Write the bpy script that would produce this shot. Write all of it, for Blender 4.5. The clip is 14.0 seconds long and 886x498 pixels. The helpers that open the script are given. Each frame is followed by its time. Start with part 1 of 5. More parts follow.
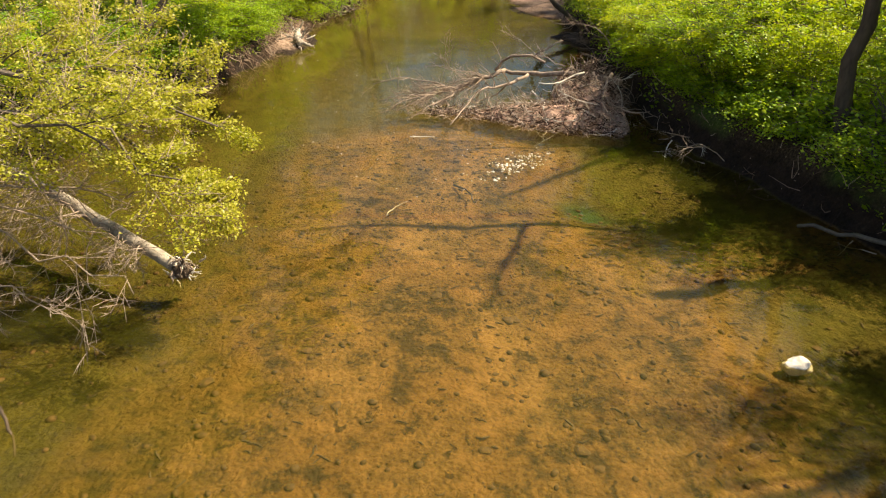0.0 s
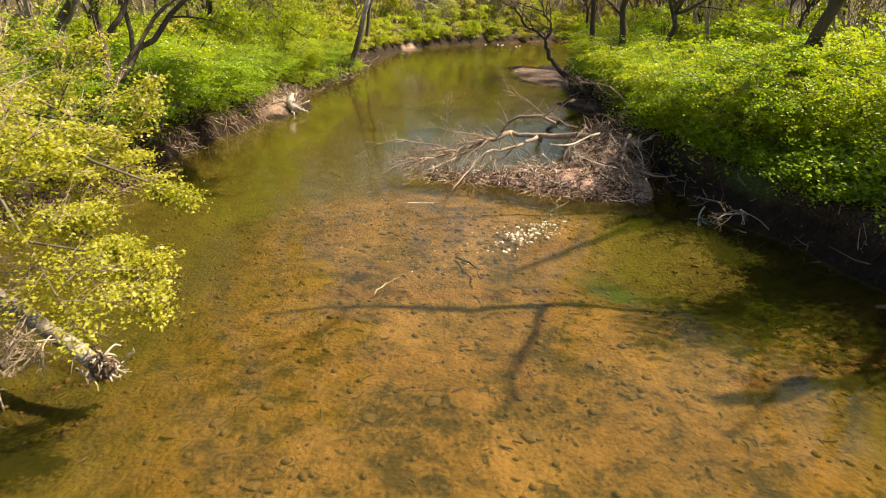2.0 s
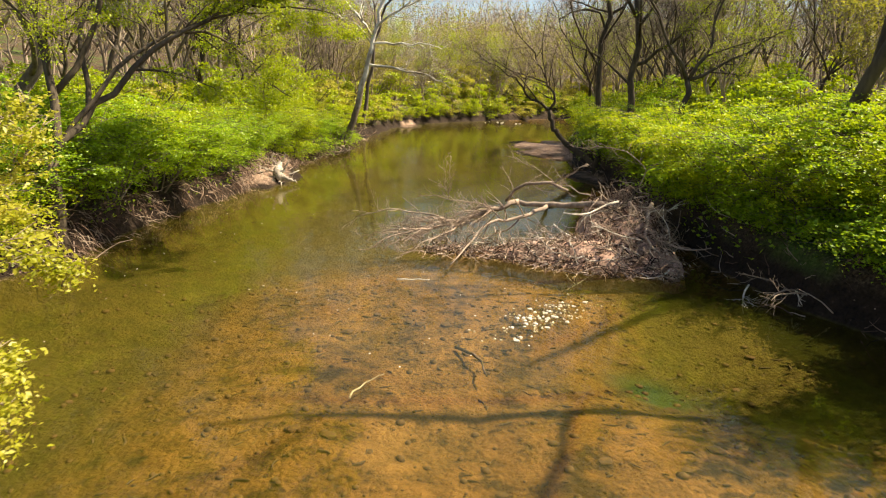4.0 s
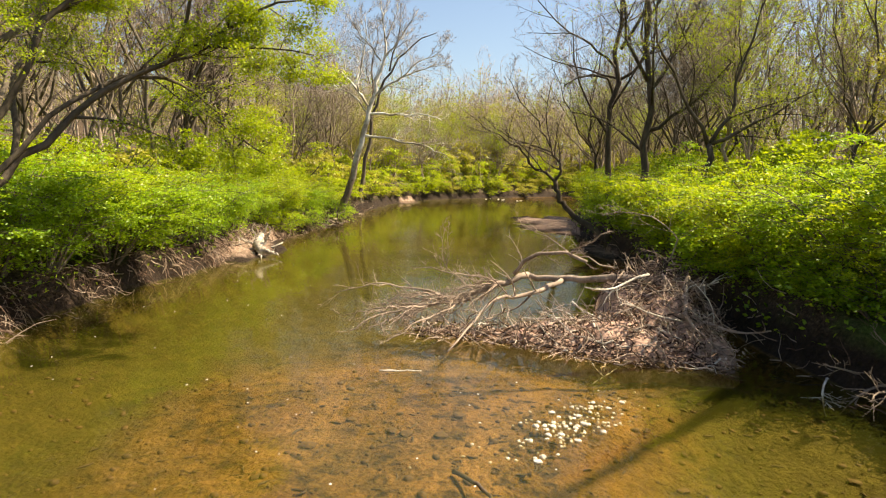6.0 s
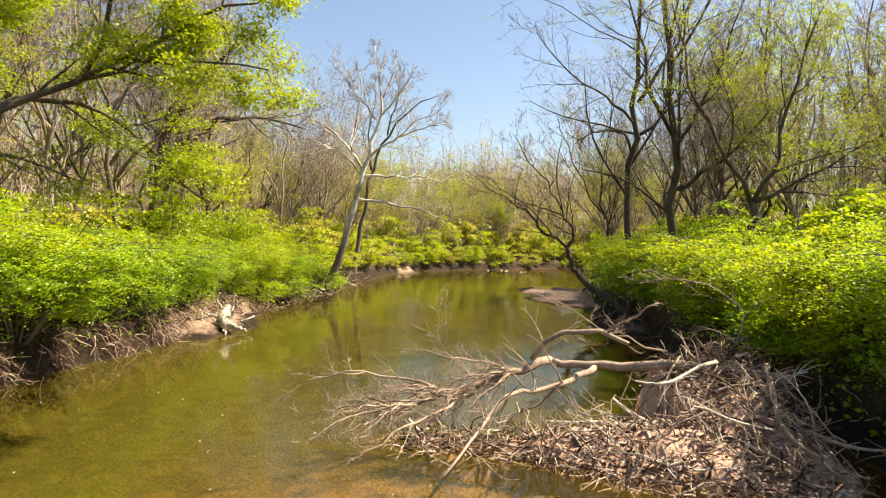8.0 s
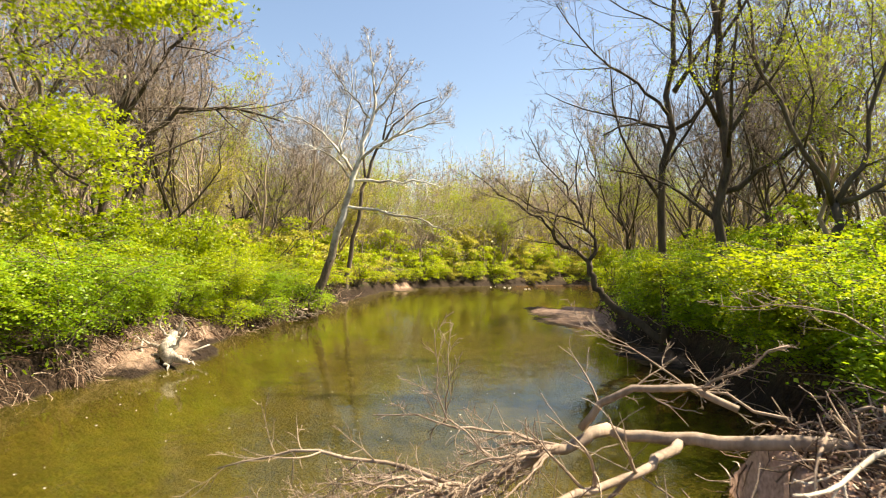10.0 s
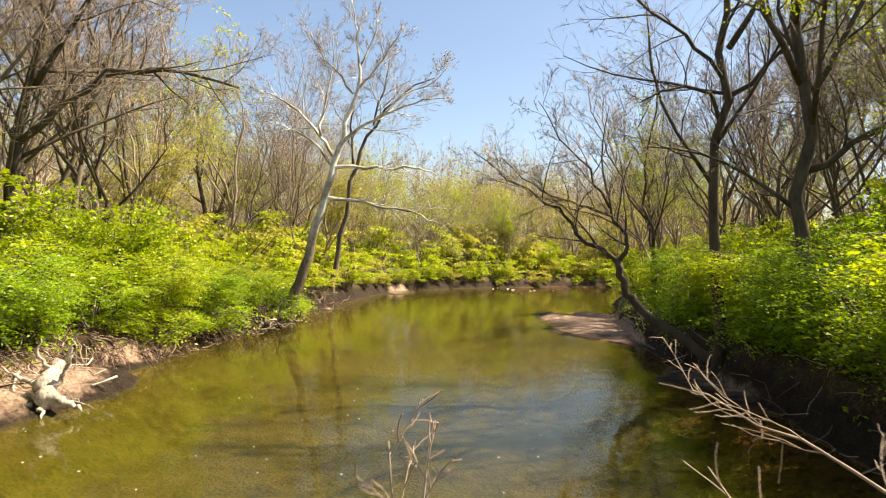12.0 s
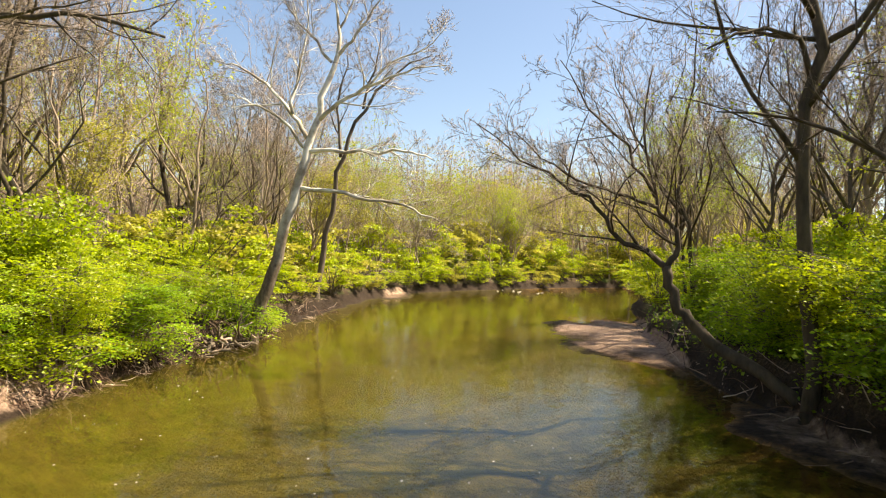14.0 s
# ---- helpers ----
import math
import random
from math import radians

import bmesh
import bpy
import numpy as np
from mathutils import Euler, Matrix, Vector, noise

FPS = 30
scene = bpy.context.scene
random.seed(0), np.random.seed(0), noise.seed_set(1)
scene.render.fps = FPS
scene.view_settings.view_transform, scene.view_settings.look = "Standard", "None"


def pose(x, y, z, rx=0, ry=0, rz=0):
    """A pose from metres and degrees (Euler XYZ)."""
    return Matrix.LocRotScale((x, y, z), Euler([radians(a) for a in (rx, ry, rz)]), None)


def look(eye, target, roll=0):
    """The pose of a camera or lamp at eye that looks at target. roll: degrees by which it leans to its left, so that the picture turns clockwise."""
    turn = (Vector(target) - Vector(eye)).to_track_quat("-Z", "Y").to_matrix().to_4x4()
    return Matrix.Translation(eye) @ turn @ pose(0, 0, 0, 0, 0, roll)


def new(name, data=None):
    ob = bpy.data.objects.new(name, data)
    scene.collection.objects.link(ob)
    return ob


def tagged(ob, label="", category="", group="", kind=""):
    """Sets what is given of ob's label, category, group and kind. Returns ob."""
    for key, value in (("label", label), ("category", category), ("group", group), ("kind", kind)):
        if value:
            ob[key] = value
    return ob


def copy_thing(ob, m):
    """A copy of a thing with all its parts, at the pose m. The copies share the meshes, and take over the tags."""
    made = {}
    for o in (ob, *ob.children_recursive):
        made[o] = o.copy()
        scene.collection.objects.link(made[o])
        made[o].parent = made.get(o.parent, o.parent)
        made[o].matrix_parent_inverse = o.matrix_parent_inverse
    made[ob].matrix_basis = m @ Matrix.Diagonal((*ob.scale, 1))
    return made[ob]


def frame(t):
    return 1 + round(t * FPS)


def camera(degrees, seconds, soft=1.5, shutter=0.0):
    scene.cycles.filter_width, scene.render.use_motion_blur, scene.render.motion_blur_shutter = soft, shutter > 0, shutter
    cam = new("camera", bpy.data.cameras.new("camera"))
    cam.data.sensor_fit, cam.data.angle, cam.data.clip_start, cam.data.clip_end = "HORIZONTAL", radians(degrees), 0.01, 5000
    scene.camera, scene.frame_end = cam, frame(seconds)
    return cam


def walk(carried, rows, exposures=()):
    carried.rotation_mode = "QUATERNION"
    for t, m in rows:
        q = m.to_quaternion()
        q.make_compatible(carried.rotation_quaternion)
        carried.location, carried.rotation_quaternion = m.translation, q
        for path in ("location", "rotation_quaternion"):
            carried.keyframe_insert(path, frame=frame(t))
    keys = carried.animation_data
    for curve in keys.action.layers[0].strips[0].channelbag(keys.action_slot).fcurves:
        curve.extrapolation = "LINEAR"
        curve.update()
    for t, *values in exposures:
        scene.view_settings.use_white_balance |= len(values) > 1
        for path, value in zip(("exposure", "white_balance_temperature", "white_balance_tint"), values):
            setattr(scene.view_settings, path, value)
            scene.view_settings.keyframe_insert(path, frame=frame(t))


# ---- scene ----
cam = camera(68.0, 14.0, soft=1.15, shutter=0.4)
PATH = [
    (0, (0.335, 9.586, 5.94), (0.284, 11.371, 5.04), 2.3),
    (0.5, (0.363, 10.203, 5.641), (0.303, 12.011, 4.788), 2.1),
    (1, (0.352, 10.793, 5.416), (0.287, 12.622, 4.61), 2.0),
    (1.5, (0.326, 11.423, 5.199), (0.258, 13.274, 4.444), 2.0),
    (2, (0.297, 12.049, 4.995), (0.228, 13.921, 4.295), 2.1),
    (2.5, (0.266, 12.68, 4.81), (0.195, 14.572, 4.166), 2.0),
    (3, (0.259, 13.313, 4.627), (0.186, 15.223, 4.037), 2.1),
    (5.5, (0.234, 16.674, 3.705), (0.145, 18.65, 3.409), 2.2),
    (6, (0.224, 17.457, 3.591), (0.132, 19.44, 3.353), 2.2),
    (6.5, (0.201, 18.272, 3.507), (0.107, 20.262, 3.327), 2.2),
    (7, (0.182, 19.196, 3.435), (0.084, 21.19, 3.313), 2.2),
    (7.5, (0.147, 20.202, 3.329), (0.046, 22.198, 3.264), 2.3),
    (8, (0.153, 21.18, 3.225), (0.047, 23.178, 3.207), 2.3),
    (8.5, (0.119, 22.217, 3.149), (0.01, 24.214, 3.162), 2.4),
    (11, (-0.21, 27.959, 3.104), (-0.315, 29.956, 3.136), 2.6),
    (11.5, (-0.214, 29.224, 3.16), (-0.321, 31.22, 3.188), 2.4),
    (12, (-0.215, 30.5, 3.124), (-0.323, 32.497, 3.154), 2.5),
    (12.5, (-0.231, 31.773, 3.141), (-0.341, 33.77, 3.17), 2.5),
    (13, (-0.261, 32.985, 3.165), (-0.371, 34.982, 3.194), 2.4),
    (13.5, (-0.245, 34.222, 3.164), (-0.359, 36.218, 3.194), 2.5),
    (14, (-0.277, 35.432, 3.279), (-0.394, 37.428, 3.305), 2.4),
]
walk(cam, [(t, look(e, g, r)) for t, e, g, r in PATH], exposures=[(0.0, 1.27, 7200, 10), (3.0, 1.34, 7200, 10), (6.5, 1.47, 7200, 10), (9.0, 1.65, 7200, 10), (14.0, 1.65, 7200, 10)])

# ---- light ----
SUN_EL, SUN_TO = 54.0, Vector((0.958, 0.287, 0))          # the way to the sun over the ground
world = bpy.data.worlds.new("world")
scene.world = world
world.use_nodes = True
wn = world.node_tree
sky = wn.nodes.new("ShaderNodeTexSky")
sky.sky_type, sky.sun_disc = "NISHITA", False
sky.sun_elevation, sky.sun_rotation = radians(SUN_EL), math.atan2(SUN_TO.x, SUN_TO.y)
sky.air_density, sky.dust_density, sky.ozone_density = 1.0, 1.3, 2.5
wn.nodes["Background"].inputs["Strength"].default_value = 0.069
wn.links.new(sky.outputs[0], wn.nodes["Background"].inputs["Color"])
sun_data = bpy.data.lights.new("sun", "SUN")
sun_data.energy, sun_data.angle, sun_data.color = 5.0, radians(0.6), (1.0, 0.90, 0.70)
sun = new("sun", sun_data)
sun.matrix_basis = look(SUN_TO * 60 + Vector((0, 30, 60 * math.tan(radians(SUN_EL)))), (0, 30, 0))


# ---- materials ----
class Nodes:
    """A node material in a few words."""

    def __init__(self, name):
        self.mat = bpy.data.materials.new(name)
        self.mat.use_nodes = True
        self.tree = self.mat.node_tree
        self.bsdf = self.tree.nodes["Principled BSDF"]
        self.out = self.tree.nodes["Material Output"]

    def add(self, kind, **sockets):
        n = self.tree.nodes.new("ShaderNode" + kind)
        for k, v in sockets.items():
            self.put(n.inputs[k.replace("_", " ")], v)
        return n

    def put(self, socket, v):
        if isinstance(v, bpy.types.NodeSocket):
            self.tree.links.new(v, socket)
        else:
            socket.default_value = v

    def where(self):
        return self.add("NewGeometry").outputs["Position"]

    def noise(self, scale, detail=4.0, rough=0.55, vector=None, stretch=None):
        n = self.add("TexNoise", Scale=scale, Detail=detail, Roughness=rough)
        v = vector or self.where()
        if stretch:
            m = self.add("Mapping", Vector=v, Scale=stretch)
            v = m.outputs[0]
        self.put(n.inputs["Vector"], v)
        return n.outputs["Fac"]

    def ramp(self, fac, *stops):
        n = self.add("ValToRGB", Fac=fac)
        r = n.color_ramp
        while len(r.elements) < len(stops):
            r.elements.new(0.5)
        for e, (p, c) in zip(r.elements, stops):
            e.position, e.color = p, (*c, 1) if len(c) == 3 else c
        return n.outputs[0]

    def grey(self, fac, a, b, lo=0.0, hi=1.0):
        n = self.add("MapRange", Value=fac)
        for i, v in zip((1, 2, 3, 4), (a, b, lo, hi)):
            n.inputs[i].default_value = v
        return n.outputs[0]

    def mix(self, fac, a, b, how="MIX"):
        n = self.tree.nodes.new("ShaderNodeMix")
        n.data_type, n.blend_type = "RGBA", how
        for i, v in ((0, fac), (6, a), (7, b)):
            if isinstance(v, tuple) and len(v) == 3:
                v = (*v, 1)
            self.put(n.inputs[i], v)
        return n.outputs[2]

    def math(self, how, a, b=0.0):
        n = self.tree.nodes.new("ShaderNodeMath")
        n.operation = how
        self.put(n.inputs[0], a), self.put(n.inputs[1], b)
        return n.outputs[0]

    def island(self):
        return self.add("NewGeometry").outputs["Random Per Island"]

    def each(self):
        return self.add("ObjectInfo").outputs["Random"]

    def bump(self, height, strength, distance):
        b = self.add("Bump", Height=height, Strength=strength, Distance=distance)
        self.put(self.bsdf.inputs["Normal"], b.outputs[0])
        return self

    def done(self, color, rough=0.8, spec=0.3):
        self.put(self.bsdf.inputs["Base Color"], color)
        self.put(self.bsdf.inputs["Roughness"], rough)
        self.bsdf.inputs["Specular IOR Level"].default_value = spec
        return self.mat


def bark(name, dark, light, patch=0.5, scale=1.0):
    n = Nodes(name)
    obj = n.add("TexCoord").outputs["Object"]
    a = n.noise(9 * scale, 6, 0.65, obj, (1, 1, 0.25))
    b = n.noise(1.4 * scale, 3, 0.5, obj)
    f = n.mix(patch, a, b)
    c = n.ramp(f, (0.32, dark), (0.68, light))
    n.bump(a, 0.7, 0.02)
    return n.done(c, 0.85, 0.2)


def leaf_mat(name, a, b, c, through_light=0.55):
    n = Nodes(name)
    n.tree.nodes.remove(n.bsdf)
    f = n.math("ADD", n.math("MULTIPLY", n.island(), 0.34), n.math("MULTIPLY", n.noise(0.8, 4), 0.66))
    f = n.math("ADD", f, n.math("MULTIPLY", n.math("SUBTRACT", n.each(), 0.5), 0.18))
    col = n.ramp(f, (0.22, a), (0.5, b), (0.78, c))
    dif = n.add("BsdfDiffuse", Color=col)
    tra = n.add("BsdfTranslucent", Color=n.mix(0.35, col, (0.38, 0.42, 0.01)))
    glo = n.add("BsdfGlossy", Color=(0.5, 0.5, 0.5, 1), Roughness=0.45)
    m1 = n.add("MixShader", Fac=through_light)
    n.put(m1.inputs[1], dif.outputs[0]), n.put(m1.inputs[2], tra.outputs[0])
    m2 = n.add("MixShader", Fac=0.05)
    n.put(m2.inputs[1], m1.outputs[0]), n.put(m2.inputs[2], glo.outputs[0])
    n.put(n.out.inputs["Surface"], m2.outputs[0])
    return n.mat


def ground_mat():
    n = Nodes("earth_and_gravel")
    p = n.where()
    z = n.add("SeparateXYZ", Vector=p).outputs["Z"]
    # the streambed: gravel of ochre and brown, silt where the water is deep and, on the right, in place of shade
    big = n.noise(0.45, 4, 0.6)
    mid = n.noise(2.6, 6, 0.68)
    fine = n.noise(15, 6, 0.7)
    cells = n.add("TexVoronoi", Vector=p, Scale=11.0)
    gravel = n.ramp(n.mix(0.45, mid, fine), (0.385, (0.012, 0.008, 0.004)), (0.44, (0.11, 0.062, 0.018)), (0.60, (0.27, 0.146, 0.046)))
    pebble = n.ramp(cells.outputs["Color"], (0.15, (0.035, 0.024, 0.012)), (0.85, (0.20, 0.125, 0.05)))
    gravel = n.mix(0.22, gravel, pebble)
    gravel = n.mix(n.grey(n.mix(0.4, big, mid), 0.44, 0.66, 0, 0.75), gravel, (0.215, 0.105, 0.029))
    # paler sand and darker litter, drawn out along the flow
    streak = n.noise(0.75, 5, 0.6, None, (1.0, 0.4, 1.0))
    gravel = n.mix(n.grey(n.mix(0.35, streak, mid), 0.49, 0.66, 0, 0.6), gravel, (0.40, 0.230, 0.088))
    gravel = n.mix(n.grey(n.mix(0.5, streak, mid), 0.46, 0.38, 0, 0.75), gravel, (0.045, 0.026, 0.010))
    # waterlogged leaves and flat dark stones, lying singly
    drift = n.add("VectorMath", Vector=p)
    drift.operation = "ADD"
    n.put(drift.inputs[1], n.add("TexNoise", Vector=p, Scale=3.0, Detail=3.0).outputs["Color"])
    for size, lo, hi in ((1.5, 0.27, 0.15), (3.4, 0.33, 0.20)):
        spots = n.add("TexVoronoi", Vector=drift.outputs[0], Scale=size)
        pick = n.add("SeparateColor", Color=spots.outputs["Color"])
        spot = n.math("MULTIPLY", n.grey(spots.outputs["Distance"], lo, hi), n.grey(pick.outputs[0], 0.66, 0.74))
        gravel = n.mix(n.math("MULTIPLY", spot, n.grey(fine, 0.35, 0.6, 0.55, 0.95)), gravel, (0.040, 0.024, 0.010))
    silt = n.ramp(mid, (0.3, (0.042, 0.036, 0.006)), (0.7, (0.115, 0.09, 0.018)))
    depth = n.math("ADD", z, n.math("MULTIPLY", n.math("SUBTRACT", big, 0.5), 0.22))
    silt_and_shade = n.add("Attribute")
    silt_and_shade.attribute_name = "silt"
    cover = n.math("MAXIMUM", n.grey(depth, -0.24, -0.70), n.grey(n.math("ADD", silt_and_shade.outputs["Fac"], n.math("MULTIPLY", n.math("SUBTRACT", mid, 0.5), 0.5)), 0.3, 0.8))
    bed = n.mix(cover, gravel, silt)
    algae = n.add("Attribute")
    algae.attribute_name = "algae"
    bed = n.mix(n.grey(n.math("ADD", algae.outputs["Fac"], n.math("MULTIPLY", n.math("SUBTRACT", mid, 0.5), 0.5)), 0.3, 0.9, 0, 0.8), bed, (0.012, 0.062, 0.016))
    # clay of the banks, its steep faces darkened for shade, then leaf litter and grass
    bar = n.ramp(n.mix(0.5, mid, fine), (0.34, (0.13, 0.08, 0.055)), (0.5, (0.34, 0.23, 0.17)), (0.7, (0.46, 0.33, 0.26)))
    # bank earth taken near black: the shade under the bushes is in this colour
    shaded_face = n.ramp(n.mix(0.5, mid, fine), (0.36, (0.010, 0.006, 0.005)), (0.57, (0.036, 0.023, 0.015)), (0.77, (0.13, 0.083, 0.057)))
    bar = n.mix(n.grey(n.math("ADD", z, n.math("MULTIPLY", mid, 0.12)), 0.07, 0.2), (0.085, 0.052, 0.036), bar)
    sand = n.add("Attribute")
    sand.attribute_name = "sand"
    clay = n.mix(n.grey(n.math("ADD", sand.outputs["Fac"], n.math("MULTIPLY", n.math("SUBTRACT", mid, 0.5), 0.6)), 0.2, 0.5), shaded_face, bar)
    litter = n.ramp(fine, (0.36, (0.022, 0.014, 0.009)), (0.52, (0.075, 0.05, 0.03)), (0.75, (0.22, 0.16, 0.10)))
    grass = n.ramp(fine, (0.3, (0.035, 0.065, 0.010)), (0.7, (0.11, 0.17, 0.03)))
    floor = n.mix(n.grey(big, 0.52, 0.66), litter, grass)
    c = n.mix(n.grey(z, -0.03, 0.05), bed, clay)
    c = n.mix(n.grey(n.math("ADD", z, n.math("MULTIPLY", mid, 0.5)), 0.85, 1.3), c, floor)
    h = n.math("ADD", n.math("MULTIPLY", cells.outputs["Distance"], -0.6), n.math("ADD", fine, mid))
    n.bump(h, 1.0, 0.08)
    return n.done(c, 0.9, 0.15)


def water_mat():
    n = Nodes("stream_water")
    n.tree.nodes.remove(n.bsdf)
    w1 = n.noise(1.6, 3, 0.5, None, (1.0, 0.55, 1))
    w2 = n.noise(7.0, 2, 0.5, None, (1.0, 0.6, 1))
    h = n.math("ADD", w1, n.math("MULTIPLY", w2, 0.22))
    b = n.add("Bump", Height=h, Strength=0.10, Distance=0.10)
    clear = n.add("BsdfTransparent", Color=(0.94, 0.85, 0.54, 1))
    murk = n.add("BsdfDiffuse", Color=n.ramp(n.noise(0.22, 3), (0.35, (0.046, 0.054, 0.006)), (0.65, (0.082, 0.072, 0.012))))
    body = n.add("MixShader", Fac=0.22)
    n.put(body.inputs[1], clear.outputs[0]), n.put(body.inputs[2], murk.outputs[0])
    shine = n.add("BsdfGlossy", Color=(0.68, 0.70, 0.67, 1), Roughness=0.05)
    n.put(shine.inputs["Normal"], b.outputs[0])
    fres = n.add("Fresnel", IOR=1.33)
    n.put(fres.inputs["Normal"], b.outputs[0])
    top = n.add("MixShader", Fac=fres.outputs[0])
    n.put(top.inputs[1], body.outputs[0]), n.put(top.inputs[2], shine.outputs[0])
    n.put(n.out.inputs["Surface"], top.outputs[0])
    return n.mat


def stone_mat(name, a, b, rough=0.8, tint=(0.22, 0.15, 0.09)):
    n = Nodes(name)
    f = n.noise(14, 5, 0.6)
    c = n.mix(n.math("MULTIPLY", n.math("ADD", n.each(), n.island()), 0.25), n.ramp(f, (0.3, a), (0.7, b)), tint)
    n.bump(f, 0.5, 0.01)
    return n.done(c, rough, 0.3)


GROUND, WATER = ground_mat(), water_mat()
BARK_DARK = bark("dark_bark", (0.028, 0.022, 0.016), (0.13, 0.10, 0.07))
BARK_GREY = bark("grey_bark", (0.05, 0.04, 0.03), (0.20, 0.16, 0.12))
BARK_PALE = bark("pale_sycamore_bark", (0.20, 0.16, 0.11), (0.72, 0.68, 0.60), 0.7)
BARK_FAR = bark("brown_bark", (0.18, 0.135, 0.10), (0.44, 0.345, 0.265))
TWIG_HAZE = bark("fine_grey_brown_twigs", (0.11, 0.085, 0.068), (0.34, 0.27, 0.215))
def sycamore_bark():
    n = Nodes("sycamore_bark")
    obj = n.add("TexCoord").outputs["Object"]
    z = n.add("SeparateXYZ", Vector=obj).outputs["Z"]
    a, b = n.noise(9, 6, 0.65, obj, (1, 1, 0.3)), n.noise(1.3, 4, 0.6, obj)
    scaly = n.ramp(a, (0.3, (0.05, 0.038, 0.026)), (0.7, (0.22, 0.17, 0.12)))
    white = n.ramp(b, (0.38, (0.30, 0.25, 0.19)), (0.58, (0.74, 0.71, 0.64)))
    up = n.grey(n.math("ADD", z, n.math("MULTIPLY", b, 5.0)), 5.2, 8.6)
    n.bump(a, 0.6, 0.02)
    return n.done(n.mix(up, scaly, white), 0.8, 0.2)


def twig_mat():
    n = Nodes("mixed_dry_twigs")
    f = n.math("ADD", n.math("MULTIPLY", n.island(), 0.7), n.math("MULTIPLY", n.noise(1.5, 3), 0.3))
    c = n.ramp(f, (0.2, (0.03, 0.018, 0.012)), (0.45, (0.13, 0.076, 0.053)), (0.62, (0.30, 0.205, 0.155)), (0.85, (0.60, 0.47, 0.38)))
    return n.done(c, 0.85, 0.2)


TWIG_MIX = twig_mat()
LOG_PALE = bark("weathered_stump_wood", (0.05, 0.036, 0.026), (0.70, 0.61, 0.52), 0.35, 3.2)
LOG_BARK = bark("peeling_log_bark", (0.035, 0.026, 0.018), (0.48, 0.41, 0.33), 0.55, 1.6)
BARK_SYC = sycamore_bark()
WOOD_DRY = bark("bleached_driftwood", (0.12, 0.082, 0.06), (0.46, 0.355, 0.28), 0.5)
WOOD_PALE = bark("bare_white_wood", (0.30, 0.25, 0.20), (0.74, 0.68, 0.60), 0.5)
WOOD_DARK = bark("wet_dark_wood", (0.035, 0.024, 0.016), (0.14, 0.10, 0.07), 0.5)
LEAF_LIME = leaf_mat("lime_green_leaves", (0.16, 0.24, 0.006), (0.34, 0.44, 0.008), (0.52, 0.55, 0.02))
LEAF_GREEN = leaf_mat("fresh_green_leaves", (0.095, 0.20, 0.007), (0.24, 0.41, 0.012), (0.43, 0.55, 0.026), 0.55)
LEAF_YELLOW = leaf_mat("yellow_green_young_leaves", (0.20, 0.28, 0.010), (0.36, 0.44, 0.016), (0.54, 0.55, 0.05))
LEAF_GOLD = leaf_mat("golden_green_young_leaves", (0.22, 0.26, 0.016), (0.45, 0.44, 0.03), (0.64, 0.56, 0.12))
LEAF_OLIVE = leaf_mat("olive_spring_buds", (0.22, 0.20, 0.03), (0.39, 0.35, 0.05), (0.52, 0.45, 0.10))
STONE_WHITE = stone_mat("pale_limestone", (0.52, 0.47, 0.40), (0.86, 0.82, 0.74))
STONE_BROWN = stone_mat("brown_river_stone", (0.03, 0.02, 0.010), (0.15, 0.085, 0.035), tint=(0.10, 0.055, 0.022))
CLAY = stone_mat("drift_silt_and_litter", (0.22, 0.12, 0.09), (0.66, 0.43, 0.34))


# ---- building blocks ----
rng = np.random.default_rng(7)


def vnoise(x, y, seed=0):
    """Smooth noise over the plan, 0 to 1."""
    xi, yi = np.floor(x).astype(np.int64), np.floor(y).astype(np.int64)
    fx, fy = x - xi, y - yi
    fx, fy = fx * fx * (3 - 2 * fx), fy * fy * (3 - 2 * fy)

    def at(i, j):
        k = (i * 374761393 + j * 668265263 + seed * 974634777) & 0x7FFFFFFF
        k = ((k ^ (k >> 13)) * 1274126177) & 0x7FFFFFFF
        return ((k ^ (k >> 16)) & 0xFFFF) / 65535.0

    return (at(xi, yi) * (1 - fx) + at(xi + 1, yi) * fx) * (1 - fy) + (at(xi, yi + 1) * (1 - fx) + at(xi + 1, yi + 1) * fx) * fy


def smooth(u):
    u = np.clip(u, 0, 1)
    return u * u * (3 - 2 * u)


class Geo:
    """Gathers vertices and faces for one mesh."""

    def __init__(self):
        self.v, self.tri, self.quad, self.n = [], [], [], 0

    def put(self, v, tri=None, quad=None):
        v = np.asarray(v, float).reshape(-1, 3)
        if tri is not None and len(tri):
            self.tri.append(np.asarray(tri, np.int32).reshape(-1, 3) + self.n)
        if quad is not None and len(quad):
            self.quad.append(np.asarray(quad, np.int32).reshape(-1, 4) + self.n)
        self.v.append(v)
        self.n += len(v)

    def mesh(self, name, material, flat=False):
        v = np.concatenate(self.v)
        t = np.concatenate(self.tri) if self.tri else np.zeros((0, 3), np.int32)
        q = np.concatenate(self.quad) if self.quad else np.zeros((0, 4), np.int32)
        me = bpy.data.meshes.new(name)
        me.vertices.add(len(v))
        me.vertices.foreach_set("co", v.ravel())
        me.loops.add(3 * len(t) + 4 * len(q))
        me.loops.foreach_set("vertex_index", np.r_[t.ravel(), q.ravel()].astype(np.int32))
        me.polygons.add(len(t) + len(q))
        me.polygons.foreach_set("loop_start", np.r_[np.arange(len(t)) * 3, 3 * len(t) + np.arange(len(q)) * 4].astype(np.int32))
        me.update(calc_edges=True)
        me.polygons.foreach_set("use_smooth", np.full(len(t) + len(q), not flat))
        me.materials.append(material)
        return me


